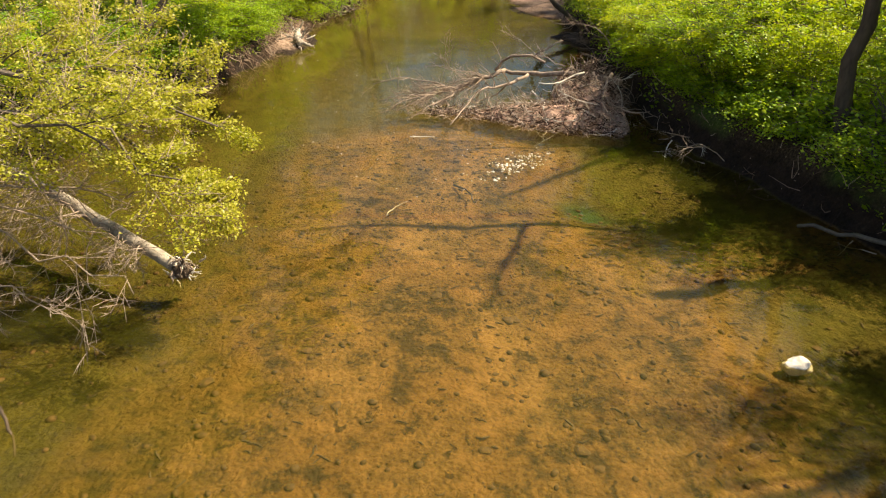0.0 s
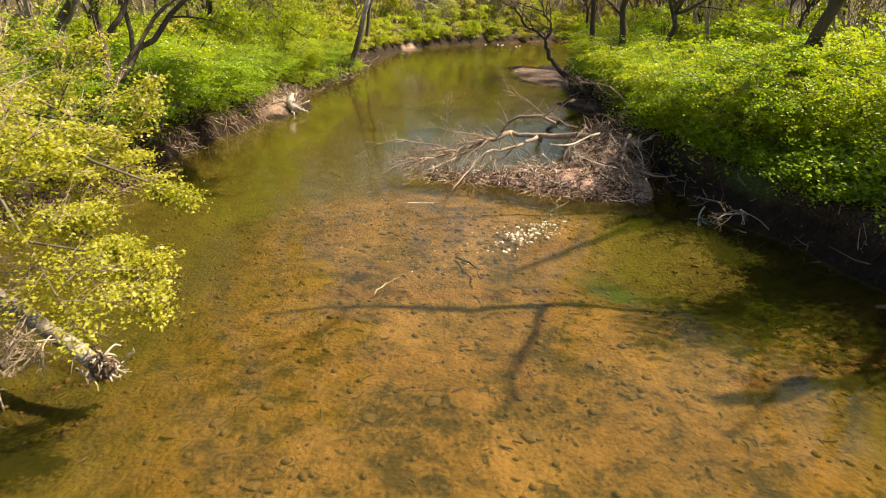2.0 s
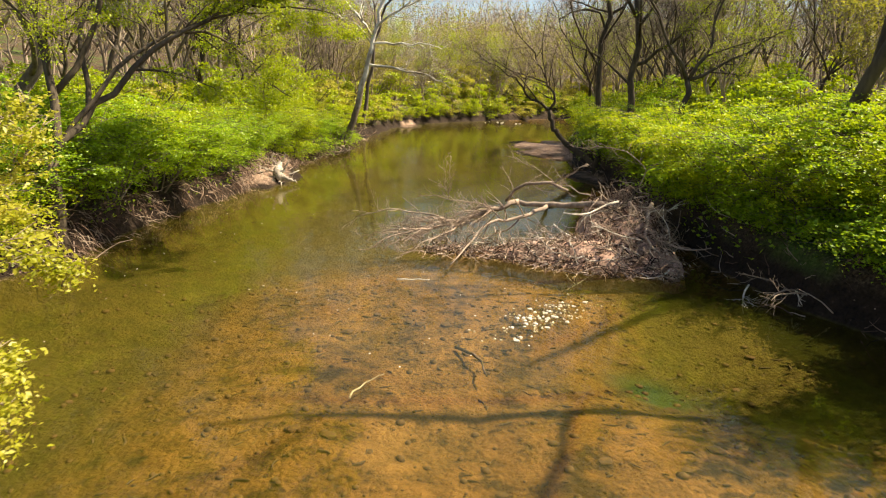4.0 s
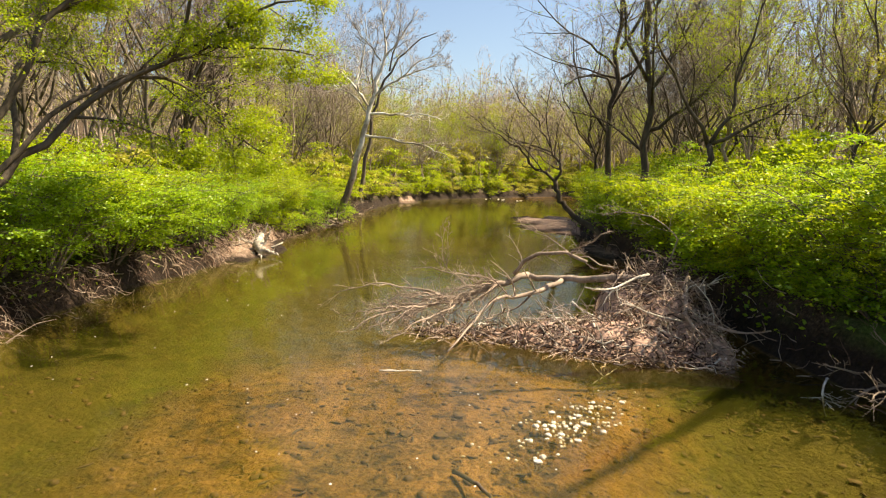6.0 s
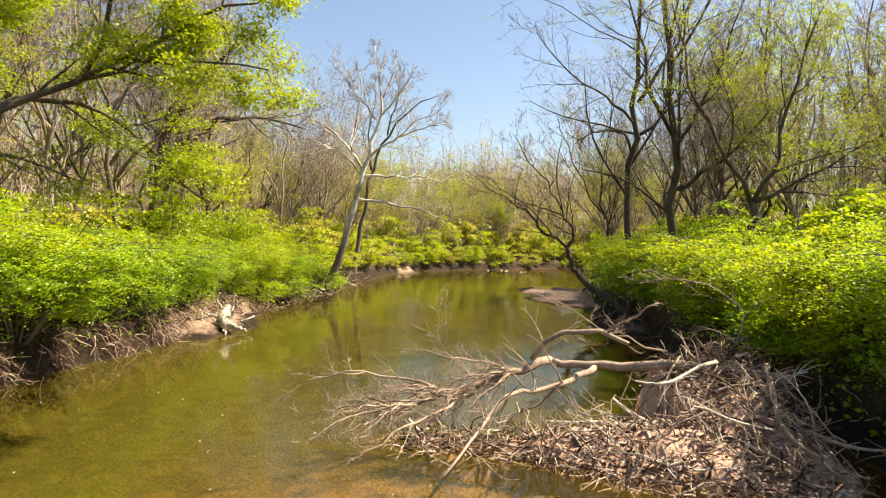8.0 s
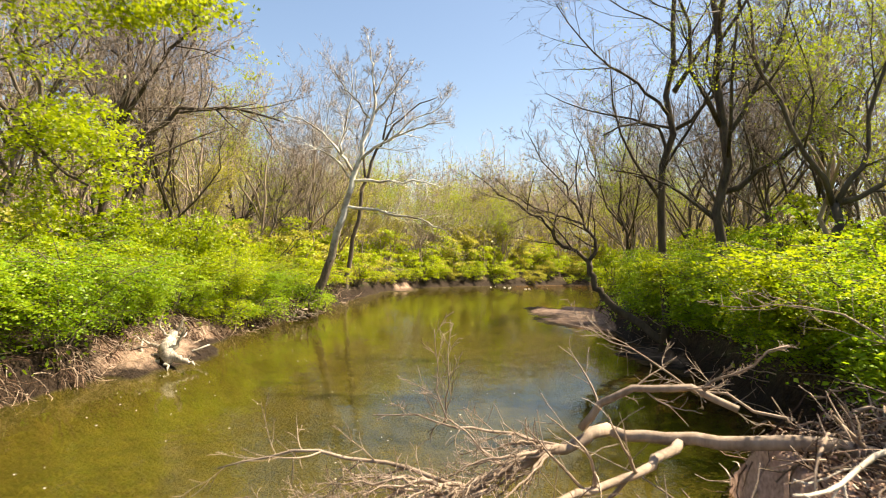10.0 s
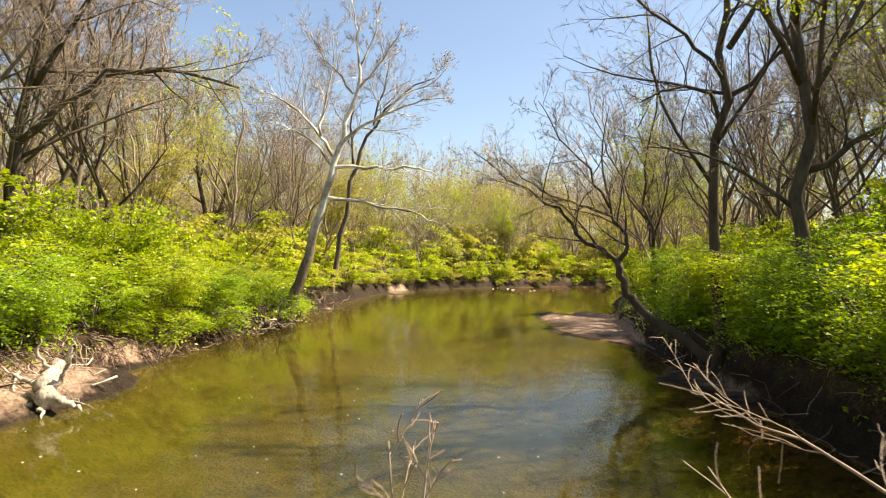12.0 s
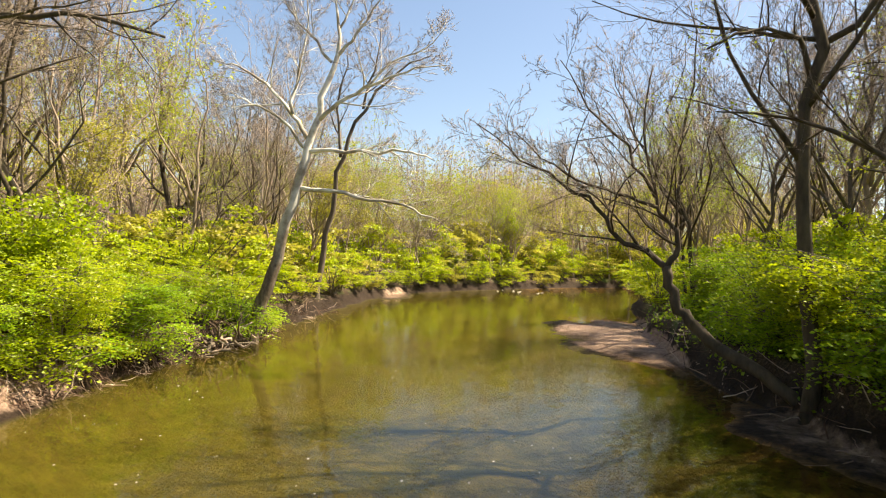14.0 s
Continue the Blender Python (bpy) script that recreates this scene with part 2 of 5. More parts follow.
def thing(name, at, label, category, group="", turn=0.0, kind=""):
    e = new(name)
    e.empty_display_size = 0.2
    e.matrix_basis = pose(*at, 0, 0, turn)
    return tagged(e, label, category, group, kind)


def part(name, me, parent, label="", m=None):
    ob = new(name, me)
    ob.parent = parent
    if m is not None:
        ob.matrix_basis = m
    return tagged(ob, label)


def unit(a):
    return a / (np.linalg.norm(a, axis=-1, keepdims=True) + 1e-9)


def tube(geo, pts, rad, sides=5):
    """A tapered tube along a line of points."""
    pts, rad = np.asarray(pts, float), np.asarray(rad, float)
    k = len(pts)
    tan = unit(np.gradient(pts, axis=0))
    ref = np.array([0.31, 0.93, 0.18]) if abs(tan[0][1]) < 0.8 else np.array([0.9, 0.1, 0.4])
    a = unit(np.cross(tan, ref))
    b = np.cross(tan, a)
    ang = np.arange(sides) * 2 * np.pi / sides
    ring = a[:, None] * np.cos(ang)[None, :, None] + b[:, None] * np.sin(ang)[None, :, None]
    v = (pts[:, None] + ring * rad[:, None, None]).reshape(-1, 3)
    i = np.arange(k - 1)[:, None] * sides
    j, j2 = np.arange(sides)[None], (np.arange(sides)[None] + 1) % sides
    quad = np.stack([i + j, i + j2, i + sides + j2, i + sides + j], -1).reshape(-1, 4)
    last = (k - 1) * sides
    cap = [(last, last + q, last + q + 1) for q in range(1, sides - 1)] + [(0, q + 1, q) for q in range(1, sides - 1)] if sides > 4 else None
    geo.put(v, cap, quad)


def bent(r, start, way, length, n=5, wander=0.25, lift=0.0):
    """A crooked line of n + 1 points."""
    p, d = np.array(start, float), unit(np.array(way, float))
    out = [p.copy()]
    for _ in range(n):
        d = unit(d + r.normal(0, wander, 3) + np.array([0, 0, lift]))
        p = p + d * (length / n)
        out.append(p.copy())
    return np.array(out)


def along(line, u):
    f = u * (len(line) - 1)
    i = min(int(f), len(line) - 2)
    return line[i] + (line[i + 1] - line[i]) * (f - i), unit(line[i + 1] - line[i])


def cones(geo, a, b, rad):
    """Thin three-sided tapering twigs from points a to points b."""
    d = unit(b - a)
    s1 = unit(np.cross(d, np.array([0.37, 0.91, 0.2])))
    s2 = np.cross(d, s1)
    rad = np.asarray(rad, float).reshape(-1, 1)
    v = np.stack([a + s1 * rad, a + (-0.5 * s1 + 0.87 * s2) * rad, a + (-0.5 * s1 - 0.87 * s2) * rad, b], 1)
    i = np.arange(len(a))[:, None] * 4
    geo.put(v, np.concatenate([i + [0, 1, 3], i + [1, 2, 3], i + [2, 0, 3]], 1).reshape(-1, 3))


def bristle(r, geo, lines, count, share, rad):
    """The finest twigs: count on each line."""
    pts = np.array([(ln[0], ln[len(ln) // 2], ln[-1]) for ln in lines])
    size = np.linalg.norm(pts[:, 2] - pts[:, 0], axis=1)
    pts, size = np.repeat(pts, count, 0), np.repeat(size, count)
    u = r.uniform(0.1, 1, len(pts))[:, None]
    a = np.where(u < 0.5, pts[:, 0] + (pts[:, 1] - pts[:, 0]) * u * 2, pts[:, 1] + (pts[:, 2] - pts[:, 1]) * (u * 2 - 1))
    d = unit(unit(pts[:, 2] - pts[:, 0]) + r.normal(0, 0.55, a.shape) + [0, 0, 0.06])
    cones(geo, a, a + d * (size * share * r.uniform(0.5, 1.4, len(a)))[:, None], rad)


def arc(r, start, way, length, n, curl=0.5, lift=0.0):
    """A softly curving line of n + 1 points, with small kinks."""
    p, d = np.array(start, float), unit(np.array(way, float))
    turn = unit(np.cross(d, r.normal(0, 1, 3))) * curl / n + np.array([0, 0, lift / n])
    out = [p.copy()]
    for _ in range(n):
        d = unit(d + turn + r.normal(0, 0.10, 3))
        p = p + d * (length / n) * r.uniform(0.8, 1.2)
        out.append(p.copy())
    return np.array(out)


def sprout(r, line, rad, level, spec, out):
    """Grows side branches from a line, level by level: spec holds (count, spread, length, lift, first) for each level."""
    out.append((line, rad, level))
    if level >= len(spec):
        return
    count, spread, share, lift, first = spec[level]
    total = np.linalg.norm(np.diff(line, axis=0), axis=1).sum()
    spin = r.uniform(0, 6.28)
    for k in range(count):
        u = first + (1 - first) * (k + r.uniform(0, 0.9)) / count
        p, d = along(line, min(u, 0.99))
        side = unit(np.cross(d, np.array([0.31, 0.24, 0.92]) if abs(d[2]) < 0.8 else np.array([0.95, 0.2, 0.1])))
        a = spin + k * 2.4 + r.normal(0, 0.5)
        q = side * math.cos(a) + np.cross(d, side) * math.sin(a)
        wide = spread * r.uniform(0.6, 1.25)
        w = unit(d * math.cos(wide) + q * math.sin(wide) + np.array([0, 0, lift]))
        size = total * share * (1.15 - 0.6 * u) * r.uniform(0.55, 1.3)
        base = np.interp(u, np.linspace(0, 1, len(rad)), rad) * r.uniform(0.4, 0.62)
        base = max(min(base, size * 0.022), 0.004)
        n = 6 if level == 0 else 4 if level == 1 else 2
        line2 = arc(r, p, w, size, n, r.uniform(0.2, 0.8), lift * 1.2 + 0.12)
        sprout(r, line2, np.linspace(base, max(base * 0.22, 0.003), n + 1), level + 1, spec, out)


def leaves(geo, p, d, size, wide=0.32, up=1.0):
    """Folded leaves at points p, growing along d."""
    n = len(p)
    d = unit(d)
    s = unit(np.cross(d, np.array([0, 0, up]) + rng.normal(0, 0.55, (n, 3))))
    f = np.cross(s, d)
    z = np.asarray(size, float).reshape(-1, 1) * np.ones((n, 1))
    mid = p + d * z * 0.5
    v = np.stack([p, mid + s * z * wide + f * z * 0.10, p + d * z, mid - s * z * wide + f * z * 0.10], 1)
    i = np.arange(n)[:, None] * 4
    geo.put(v, np.concatenate([i + [0, 1, 2], i + [0, 2, 3]], 1).reshape(-1, 3))


def tree_meshes(name, r, limbs, spec, wood, foliage=None, leaf_count=0, leaf_size=0.1, leaf_from=2, spread_leaf=0.25, thick=0.0045, fine=8, twig_wood=None, clear_stem=False):
    """Trunk, branches and foliage of one tree, from its main limbs."""
    lines = []
    for k, (line, rad) in enumerate(limbs):
        sprout(r, np.array(line, float), np.array(rad, float), 0, () if clear_stem and k == 0 else spec, lines)
    twig, ends, crown = Geo(), Geo(), Geo()
    tips, out = [], []
    deepest = len(spec)
    light = name == "thin_wood"
    last = [ln for ln, rd, lv in lines if lv == deepest]
    if light:
        cones(ends, np.array([ln[0] for ln in last]), np.array([ln[-1] for ln in last]), thick * 1.6)
    for line, rad, level in lines:
        if level >= min(leaf_from, deepest):
            tips.append(line)
        if light and level == deepest:
            continue
        if level == 0:
            one = Geo()
            tube(one, line, rad, 9)
            n = "limb" if out else "trunk"
            out.append((n, one.mesh(name + "_" + n, wood)))
        elif level < deepest or deepest == 1:
            tube(twig, line, np.maximum(rad, thick), 5 if level == 1 else 3)
        else:
            tube(ends, line[[0, len(line) // 2, -1]], np.maximum(rad[[0, len(rad) // 2, -1]], thick), 3)
    if fine and last:
        bristle(r, ends, last, fine, 0.6, thick * 1.1)
    if twig.n:
        out.append(("branchwork", twig.mesh(name + "_branchwork", wood)))
    if ends.n:
        out.append(("twigwork", ends.mesh(name + "_twigwork", twig_wood or TWIG_HAZE)))
    if foliage and leaf_count:
        clumps = max(20, leaf_count // 14)
        pick = r.integers(0, len(tips), clumps)
        u = r.uniform(0.25, 1, clumps)
        c = np.array([along(tips[i], w)[0] for i, w in zip(pick, u)])
        p = c[r.integers(0, clumps, leaf_count)] + r.normal(0, spread_leaf * 0.9, (leaf_count, 3)) * [1, 1, 0.28]
        d = r.normal(0, 1, (leaf_count, 3)) * [1, 1, 0.6] + [0, 0, -0.15]
        leaves(crown, p, d, leaf_size * r.uniform(0.6, 1.3, leaf_count))
        out.append(("foliage", crown.mesh(name + "_foliage", foliage)))
    return out


def plant(name, meshes, at, label, category, group="", turn=0.0):
    e = thing(name, at, label, category, group, turn)
    for n, me in meshes:
        ob = part(n, me, e)
        if n in ("branchwork", "twigwork", "foliage", "stemwork"):
            tagged(ob, kind="stuff")
    return e


def stone_mesh(name, r, material, flatness=0.6, sub=2):
    bm = bmesh.new()
    bmesh.ops.create_icosphere(bm, subdivisions=sub, radius=1.0)
    o = Vector(r.uniform(0, 50, 3))
    for v in bm.verts:
        k = 1 + 0.38 * (noise.noise(v.co * 1.1 + o)) + 0.14 * noise.noise(v.co * 3 + o)
        v.co = Vector((v.co.x * k, v.co.y * k * 0.8, v.co.z * k * flatness))
    me = bpy.data.meshes.new(name)
    bm.to_mesh(me)
    bm.free()
    me.materials.append(material)
    return me


# ---- the ground: streambed, banks and flood plain in one sheet ----
LEFT = np.array([(-60, -14), (5, -12), (16, -11.5), (24, -10.6), (27, -9.6), (29, -8.9), (31, -9.0), (33, -9.2), (37.5, -8.6), (42, -9.1), (47, -9.1), (53, -8.9), (57.5, -8.3), (63, -8.7), (70, -8.6), (80, -8.2), (86, -7.8), (92, -6.3), (98, -3.6), (106, 1.0), (114, 6.5), (121, 11), (128, 18), (134, 30), (140, 60), (150, 120)])
RIGHT = np.array([(-60, 13), (5, 11), (15, 10), (22, 9.2), (25, 8.3), (28, 7.2), (31, 6.6), (36, 6.3), (44, 6.3), (48, 6.6), (52, 6.6), (56, 6.4), (60, 6.6), (66, 7.2), (75, 9), (90, 12), (104, 17), (112, 28), (118, 45), (126, 80), (150, 140)])


def left_edge(y):
    return np.interp(y, LEFT[:, 0], LEFT[:, 1]) + 0.5 * (vnoise(y * 0.55, y * 0 + 3, 5) - 0.5)


def right_edge(y):
    return np.interp(y, RIGHT[:, 0], RIGHT[:, 1]) + 0.5 * (vnoise(y * 0.6, y * 0 + 9, 6) - 0.5)


def mound(x, y, cx, cy, rx, ry, top):
    return top * (1 - ((x - cx) / rx) ** 2 - ((y - cy) / ry) ** 2)


# sandbars and mud ledges: centre and half size
BARS = ((6.8, 65.5, 3.7, 9.0), (-7.0, 88, 1.2, 5.0), (-9.1, 42.9, 1.5, 3.0), (-9.6, 48.0, 1.0, 2.6), (6.6, 48.8, 1.6, 3.6))


def ground_z(x, y):
    x, y = np.asarray(x, float), np.asarray(y, float)
    le, ri = left_edge(y), right_edge(y)
    inside = np.minimum(x - le, ri - x)
    # how deep: shallow gravel in the middle, pools along the left side and above the jam
    depth = 0.22 + 0.42 * smooth((-1.5 - x) / 5) * smooth((40 - y) / 20) + 0.55 * smooth((y - 27.5) / 8)
    depth = depth + 0.55 * np.exp(-((x - 3.9) / 1.5) ** 2 - ((y - 25.4) / 1.6) ** 2) + 0.3 * np.exp(-((x - 6.2) / 1.6) ** 2 - ((y - 25) / 2.5) ** 2)
    depth = depth - 0.12 * np.exp(-((x - 1.8) / 1.1) ** 2 - ((y - 26.8) / 1.1) ** 2)
    depth = depth - 0.5 * np.exp(-((x - 5.6) / 1.5) ** 2) * smooth((y - 37) / 3) * smooth((57 - y) / 5)
    depth = depth + 0.16 * (vnoise(x * 0.7, y * 0.5, 1) - 0.5) + 0.07 * (vnoise(x * 2.3, y * 2.3, 2) - 0.5) + 0.03 * (vnoise(x * 6, y * 6, 3) - 0.5)
    bed = -np.maximum(depth, 0.05) * smooth(inside / np.where(x < 0, 0.5, 0.8)) - 0.02
    out = -inside
    high = np.where(x < 0, 0.85, 1.15) + 0.3 * (vnoise(x * 0.25, y * 0.25, 4) - 0.5)
    bank = high * smooth((out + 0.05) / (np.where(x < 0, 0.6, 0.7) + 0.03 * np.maximum(y - 65, 0))) + 0.03 * np.maximum(out - 1.5, 0) + 0.12 * (vnoise(x * 1.7, y * 1.7, 8) - 0.5) * smooth(out / 0.8)
    bank = bank + 8 * smooth((np.abs(x - 5) - 40) / 80) + 9 * smooth((y - 142) / 90)
    z = np.where(inside > 0, bed, bank)
    bumps = 0.05 * vnoise(x * 2, y * 2, 11)
    ragged = 0.3 * (vnoise(x * 0.9, y * 0.45, 15) - 0.5) + 0.12 * (vnoise(x * 3, y * 2, 16) - 0.5)
    for m, top in zip(BARS, (0.17, 0.08, 0.40, 0.22, 0.10)):
        z = np.maximum(z, mound(x, y, *m, top) + ragged * top * 3.4 + bumps - 0.03)
    return z


def steps(*spans):
    out = [spans[0][0]]
    for a, b, s in spans:
        k = max(1, int(round((b - a) / s)))
        out += [a + (b - a) * (i + 1) / k for i in range(k)]
    return np.array(out)


gx = steps((-2500, -300, 550), (-300, -70, 23), (-70, -18, 2.6), (-18, -11, 0.4), (-11, 11, 0.16), (11, 20, 0.4), (20, 70, 2.5), (70, 300, 23), (300, 2500, 550))
gy = steps((-2500, -200, 460), (-200, -20, 18), (-20, 10, 1.0), (10, 34, 0.16), (34, 70, 0.26), (70, 130, 0.6), (130, 200, 5), (200, 500, 30), (500, 2500, 500))
GX, GY = np.meshgrid(gx, gy)
g = Geo()
w, h = len(gx), len(gy)
idx = np.arange(w * h).reshape(h, w)
g.put(np.stack([GX, GY, ground_z(GX, GY)], -1), None, np.stack([idx[:-1, :-1], idx[:-1, 1:], idx[1:, 1:], idx[1:, :-1]], -1).reshape(-1, 4))
ground_mesh = g.mesh("ground", GROUND)
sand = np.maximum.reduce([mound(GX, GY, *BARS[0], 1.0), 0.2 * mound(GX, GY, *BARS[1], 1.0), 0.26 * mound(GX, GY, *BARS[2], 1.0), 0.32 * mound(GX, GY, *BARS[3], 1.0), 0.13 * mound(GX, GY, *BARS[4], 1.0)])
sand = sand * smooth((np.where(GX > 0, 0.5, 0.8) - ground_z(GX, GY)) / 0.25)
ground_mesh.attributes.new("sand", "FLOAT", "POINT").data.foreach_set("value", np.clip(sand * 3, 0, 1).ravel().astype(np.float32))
mud = np.maximum(smooth((-3.0 - GX) / 3.0), smooth((GY - 32) / 3) * smooth((5.6 - GX) / 1.8))
# near right corner: silt colour stands in for tree shade on the bed
mud = np.maximum(mud, 0.85 * smooth((GX - 3.5) / 3.5) * smooth((23.5 - GY) / 4))
# right pool: real silt, strengthened to paint in the bank's shade
mud = np.maximum(mud, 0.8 * smooth((GX - 2.6) / 1.6) * smooth((GY - 22.8) / 2) * smooth((31 - GY) / 2))
ground_mesh.attributes.new("silt", "FLOAT", "POINT").data.foreach_set("value", mud.ravel().astype(np.float32))
ground_mesh.attributes.new("algae", "FLOAT", "POINT").data.foreach_set("value", np.exp(-((GX - 3.5) / 0.9) ** 2 - ((GY - 25.0) / 0.9) ** 2).ravel().astype(np.float32))
tagged(new("ground", ground_mesh), "ochre gravel streambed with earthy banks darkened for shade and woodland floor", "ground", kind="structure")

g = Geo()
g.put([(-30, -80, 0), (150, -80, 0), (150, 150, 0), (-30, 150, 0)], None, [(0, 1, 2, 3)])
water = tagged(new("water", g.mesh("water", WATER)), "clear shallow olive-brown creek water with faint ripples", "water", kind="structure")
water.visible_shadow = False


# ---- trees ----
crook = np.random.default_rng(19)


def limb(pts, r0, r1, extra=3):
    """A limb through the points, with rounded bends."""
    p = np.array(pts, float)
    u = np.linspace(0, len(p) - 1, (len(p) - 1) * extra + 1)
    out = np.stack([np.interp(u, np.arange(len(p)), p[:, k]) for k in range(3)], 1)
    for _ in range(2):
        out[1:-1] = 0.25 * out[:-2] + 0.5 * out[1:-1] + 0.25 * out[2:]
    step = np.linalg.norm(np.diff(out, axis=0), axis=1).mean()
    out[1:-1] += crook.normal(0, 0.11, out[1:-1].shape) * step
    return out, np.linspace(r0, r1, len(out))


def gz(x, y):
    return float(ground_z(np.array([x]), np.array([y]))[0])


BARE = ((9, 0.85, 0.46, 0.08, 0.22), (8, 0.8, 0.48, 0.06, 0.12), (5, 0.75, 0.5, 0.04, 0.12))


def random_limbs(r, height, r0, lean=0.08, forks=2):
    top = np.array([r.normal(0, lean) * height, r.normal(0, lean) * height, height * r.uniform(0.85, 1.0)])
    mid = top * 0.45 + r.normal(0, 0.03, 3) * height * [1, 1, 0]
    out = [limb([(0, 0, -0.3), mid * 0.5, mid, top * 0.75 + r.normal(0, 0.04, 3) * height, top], r0, r0 * 0.16)]
    for _ in range(forks):
        a = r.uniform(0, 6.28)
        u = r.uniform(0.25, 0.5)
        s = mid * 2 * u * 0.95
        e = s + np.array([math.cos(a) * 0.22, math.sin(a) * 0.22, r.uniform(0.35, 0.5)]) * height
        out.append(limb([s, (s + e) / 2 + np.array([math.cos(a), math.sin(a), -0.3]) * 0.04 * height, e], r0 * 0.55, r0 * 0.12))
    return out


# the leaning sycamore on the left bank
SYC = (-8.4, 58.2)
r = np.random.default_rng(21)
syc = [limb([(0, 0, -0.3), (0.2, 0, 0.5), (0.55, 0.1, 1.7), (1.05, 0.1, 3.6), (1.6, 0.1, 5.5), (1.85, 0.2, 6.9), (2.3, 0.2, 8.7), (2.75, 0.4, 10.4), (2.65, 0.5, 11.4)], 0.27, 0.06),
       limb([(1.85, 0.2, 6.75), (3.15, 0.1, 6.8), (4.55, 0, 6.83), (5.55, -0.2, 6.88), (6.4, -0.3, 6.5)], 0.085, 0.02),
       limb([(1.6, 0.1, 5.45), (2.8, 0, 5.33), (4.2, -0.1, 5.12), (5.4, -0.2, 4.93), (6.4, -0.3, 4.55), (7.1, -0.4, 4.1)], 0.085, 0.015),
       limb([(1.8, 0.3, 7.2), (1.05, 0.7, 8.2), (0.2, 1.0, 9.1), (-0.65, 1.1, 9.75), (-1.5, 1.3, 10.1), (-2.3, 1.4, 10.3)], 0.085, 0.015),
       limb([(1.75, 0.3, 6.8), (0.95, -0.4, 7.9), (0.0, -0.8, 8.25), (-0.6, -1.0, 8.35)], 0.06, 0.015),
       limb([(1.1, 0.6, 8.15), (1.1, 0.8, 9.7), (1.5, 0.9, 11.2), (1.3, 1.0, 12.9)], 0.065, 0.015),
       limb([(2.2, 0.2, 7.9), (2.85, 0.0, 8.5), (3.85, -0.2, 8.95), (4.65, -0.3, 9.25), (5.6, -0.4, 9.7), (6.7, -0.5, 9.75)], 0.085, 0.015),
       limb([(3.7, -0.2, 8.9), (4.8, -0.3, 9.9), (6.0, -0.2, 10.4), (6.6, -0.1, 11.2)], 0.05, 0.012),
       limb([(2.5, 0.3, 10.0), (1.6, 0.5, 11.1), (0.95, 0.6, 11.7), (0.4, 0.7, 12.8)], 0.06, 0.015),
       limb([(2.66, 0.5, 11.3), (2.45, 0.6, 12.5), (2.3, 0.6, 13.4), (2.2, 0.6, 14.3)], 0.055, 0.012), limb([(2.66, 0.5, 11.2), (3.1, 0.8, 12.3), (3.3, 0.9, 13.6)], 0.05, 0.012),
       limb([(2.75, 0.4, 10.3), (3.4, 0.3, 11.0), (3.95, 0.2, 11.9), (4.6, 0.1, 12.9)], 0.065, 0.015)]
syc[0][1][:4] *= np.array([1.7, 1.4, 1.2, 1.08])
plant("sycamore_tree", tree_meshes("sycamore", r, syc, ((9, 0.75, 0.40, 0.06, 0.18), (8, 0.7, 0.5, 0.06, 0.12), (5, 0.7, 0.5, 0.03, 0.12)), BARK_SYC, fine=5, thick=0.0045, clear_stem=True), (*SYC, gz(*SYC) - 0.05),
      "bare pale-barked sycamore leaning over the creek", "tree")
# its dark neighbour
r = np.random.default_rng(22)
plant("leaning_tree", tree_meshes("dark_neighbour", r, [limb([(0, 0, -0.3), (0.15, 0, 1.0), (0.6, 0, 4.9), (1.05, 0, 8.1), (2.2, 0, 10.7), (4.0, 0.2, 13), (5.9, 0.3, 13.8)], 0.2, 0.03), limb([(1.05, 0, 7.9), (0.8, 0.3, 10.4), (1.0, 0.4, 14.6)], 0.1, 0.02), limb([(2.2, 0, 10.6), (2.8, 0, 12.7), (3.0, 0.2, 15.3)], 0.08, 0.02)], BARE, BARK_GREY, clear_stem=True),
      (-9.35, 71.5, gz(-9.35, 71.5)), "slender grey leaning tree just behind the sycamore", "tree")
# the crooked tree on the right bank
r = np.random.default_rng(23)
curved = [limb([(7.1, 50.5, 0.2), (6.3, 50.9, 0.95), (5.27, 51.6, 1.5), (4.7, 52, 2.1), (4.48, 52, 2.6), (4.3, 52, 3.3)], 0.16, 0.12),
          limb([(4.3, 52, 3.25), (3.75, 52, 3.64), (3.12, 52, 3.9), (2.6, 52, 4.66), (1.74, 52, 5.33), (0.6, 51.8, 5.8), (-0.5, 51.6, 6.6)], 0.085, 0.012),
          limb([(4.3, 52, 3.25), (4.64, 52, 3.8), (4.5, 52, 4.3), (4.06, 52, 4.6), (3.98, 52, 5.1), (3.6, 52.2, 6.6), (3.9, 52.4, 8.4)], 0.085, 0.015),
          limb([(4.02, 52, 4.75), (3.3, 51.9, 4.93), (2.44, 51.8, 5.2), (1.45, 51.6, 5.55), (0.4, 51.4, 6.4)], 0.05, 0.012),
          limb([(3.98, 52, 5.0), (3.3, 52.3, 6.3), (2.3, 52.6, 7.4), (1.6, 52.8, 8.6)], 0.05, 0.012)]
plant("crooked_tree", tree_meshes("crooked", r, [(l - np.array([5.8, 51.0, 0.6]), q) for l, q in curved], ((10, 0.85, 0.45, 0.08, 0.15), (8, 0.8, 0.5, 0.06, 0.12), (5, 0.75, 0.5, 0.04, 0.12)), BARK_DARK, None, fine=5, clear_stem=True), (5.8, 51.0, 0.6),
      "dark crooked bare tree bending out over the sandbar", "tree")
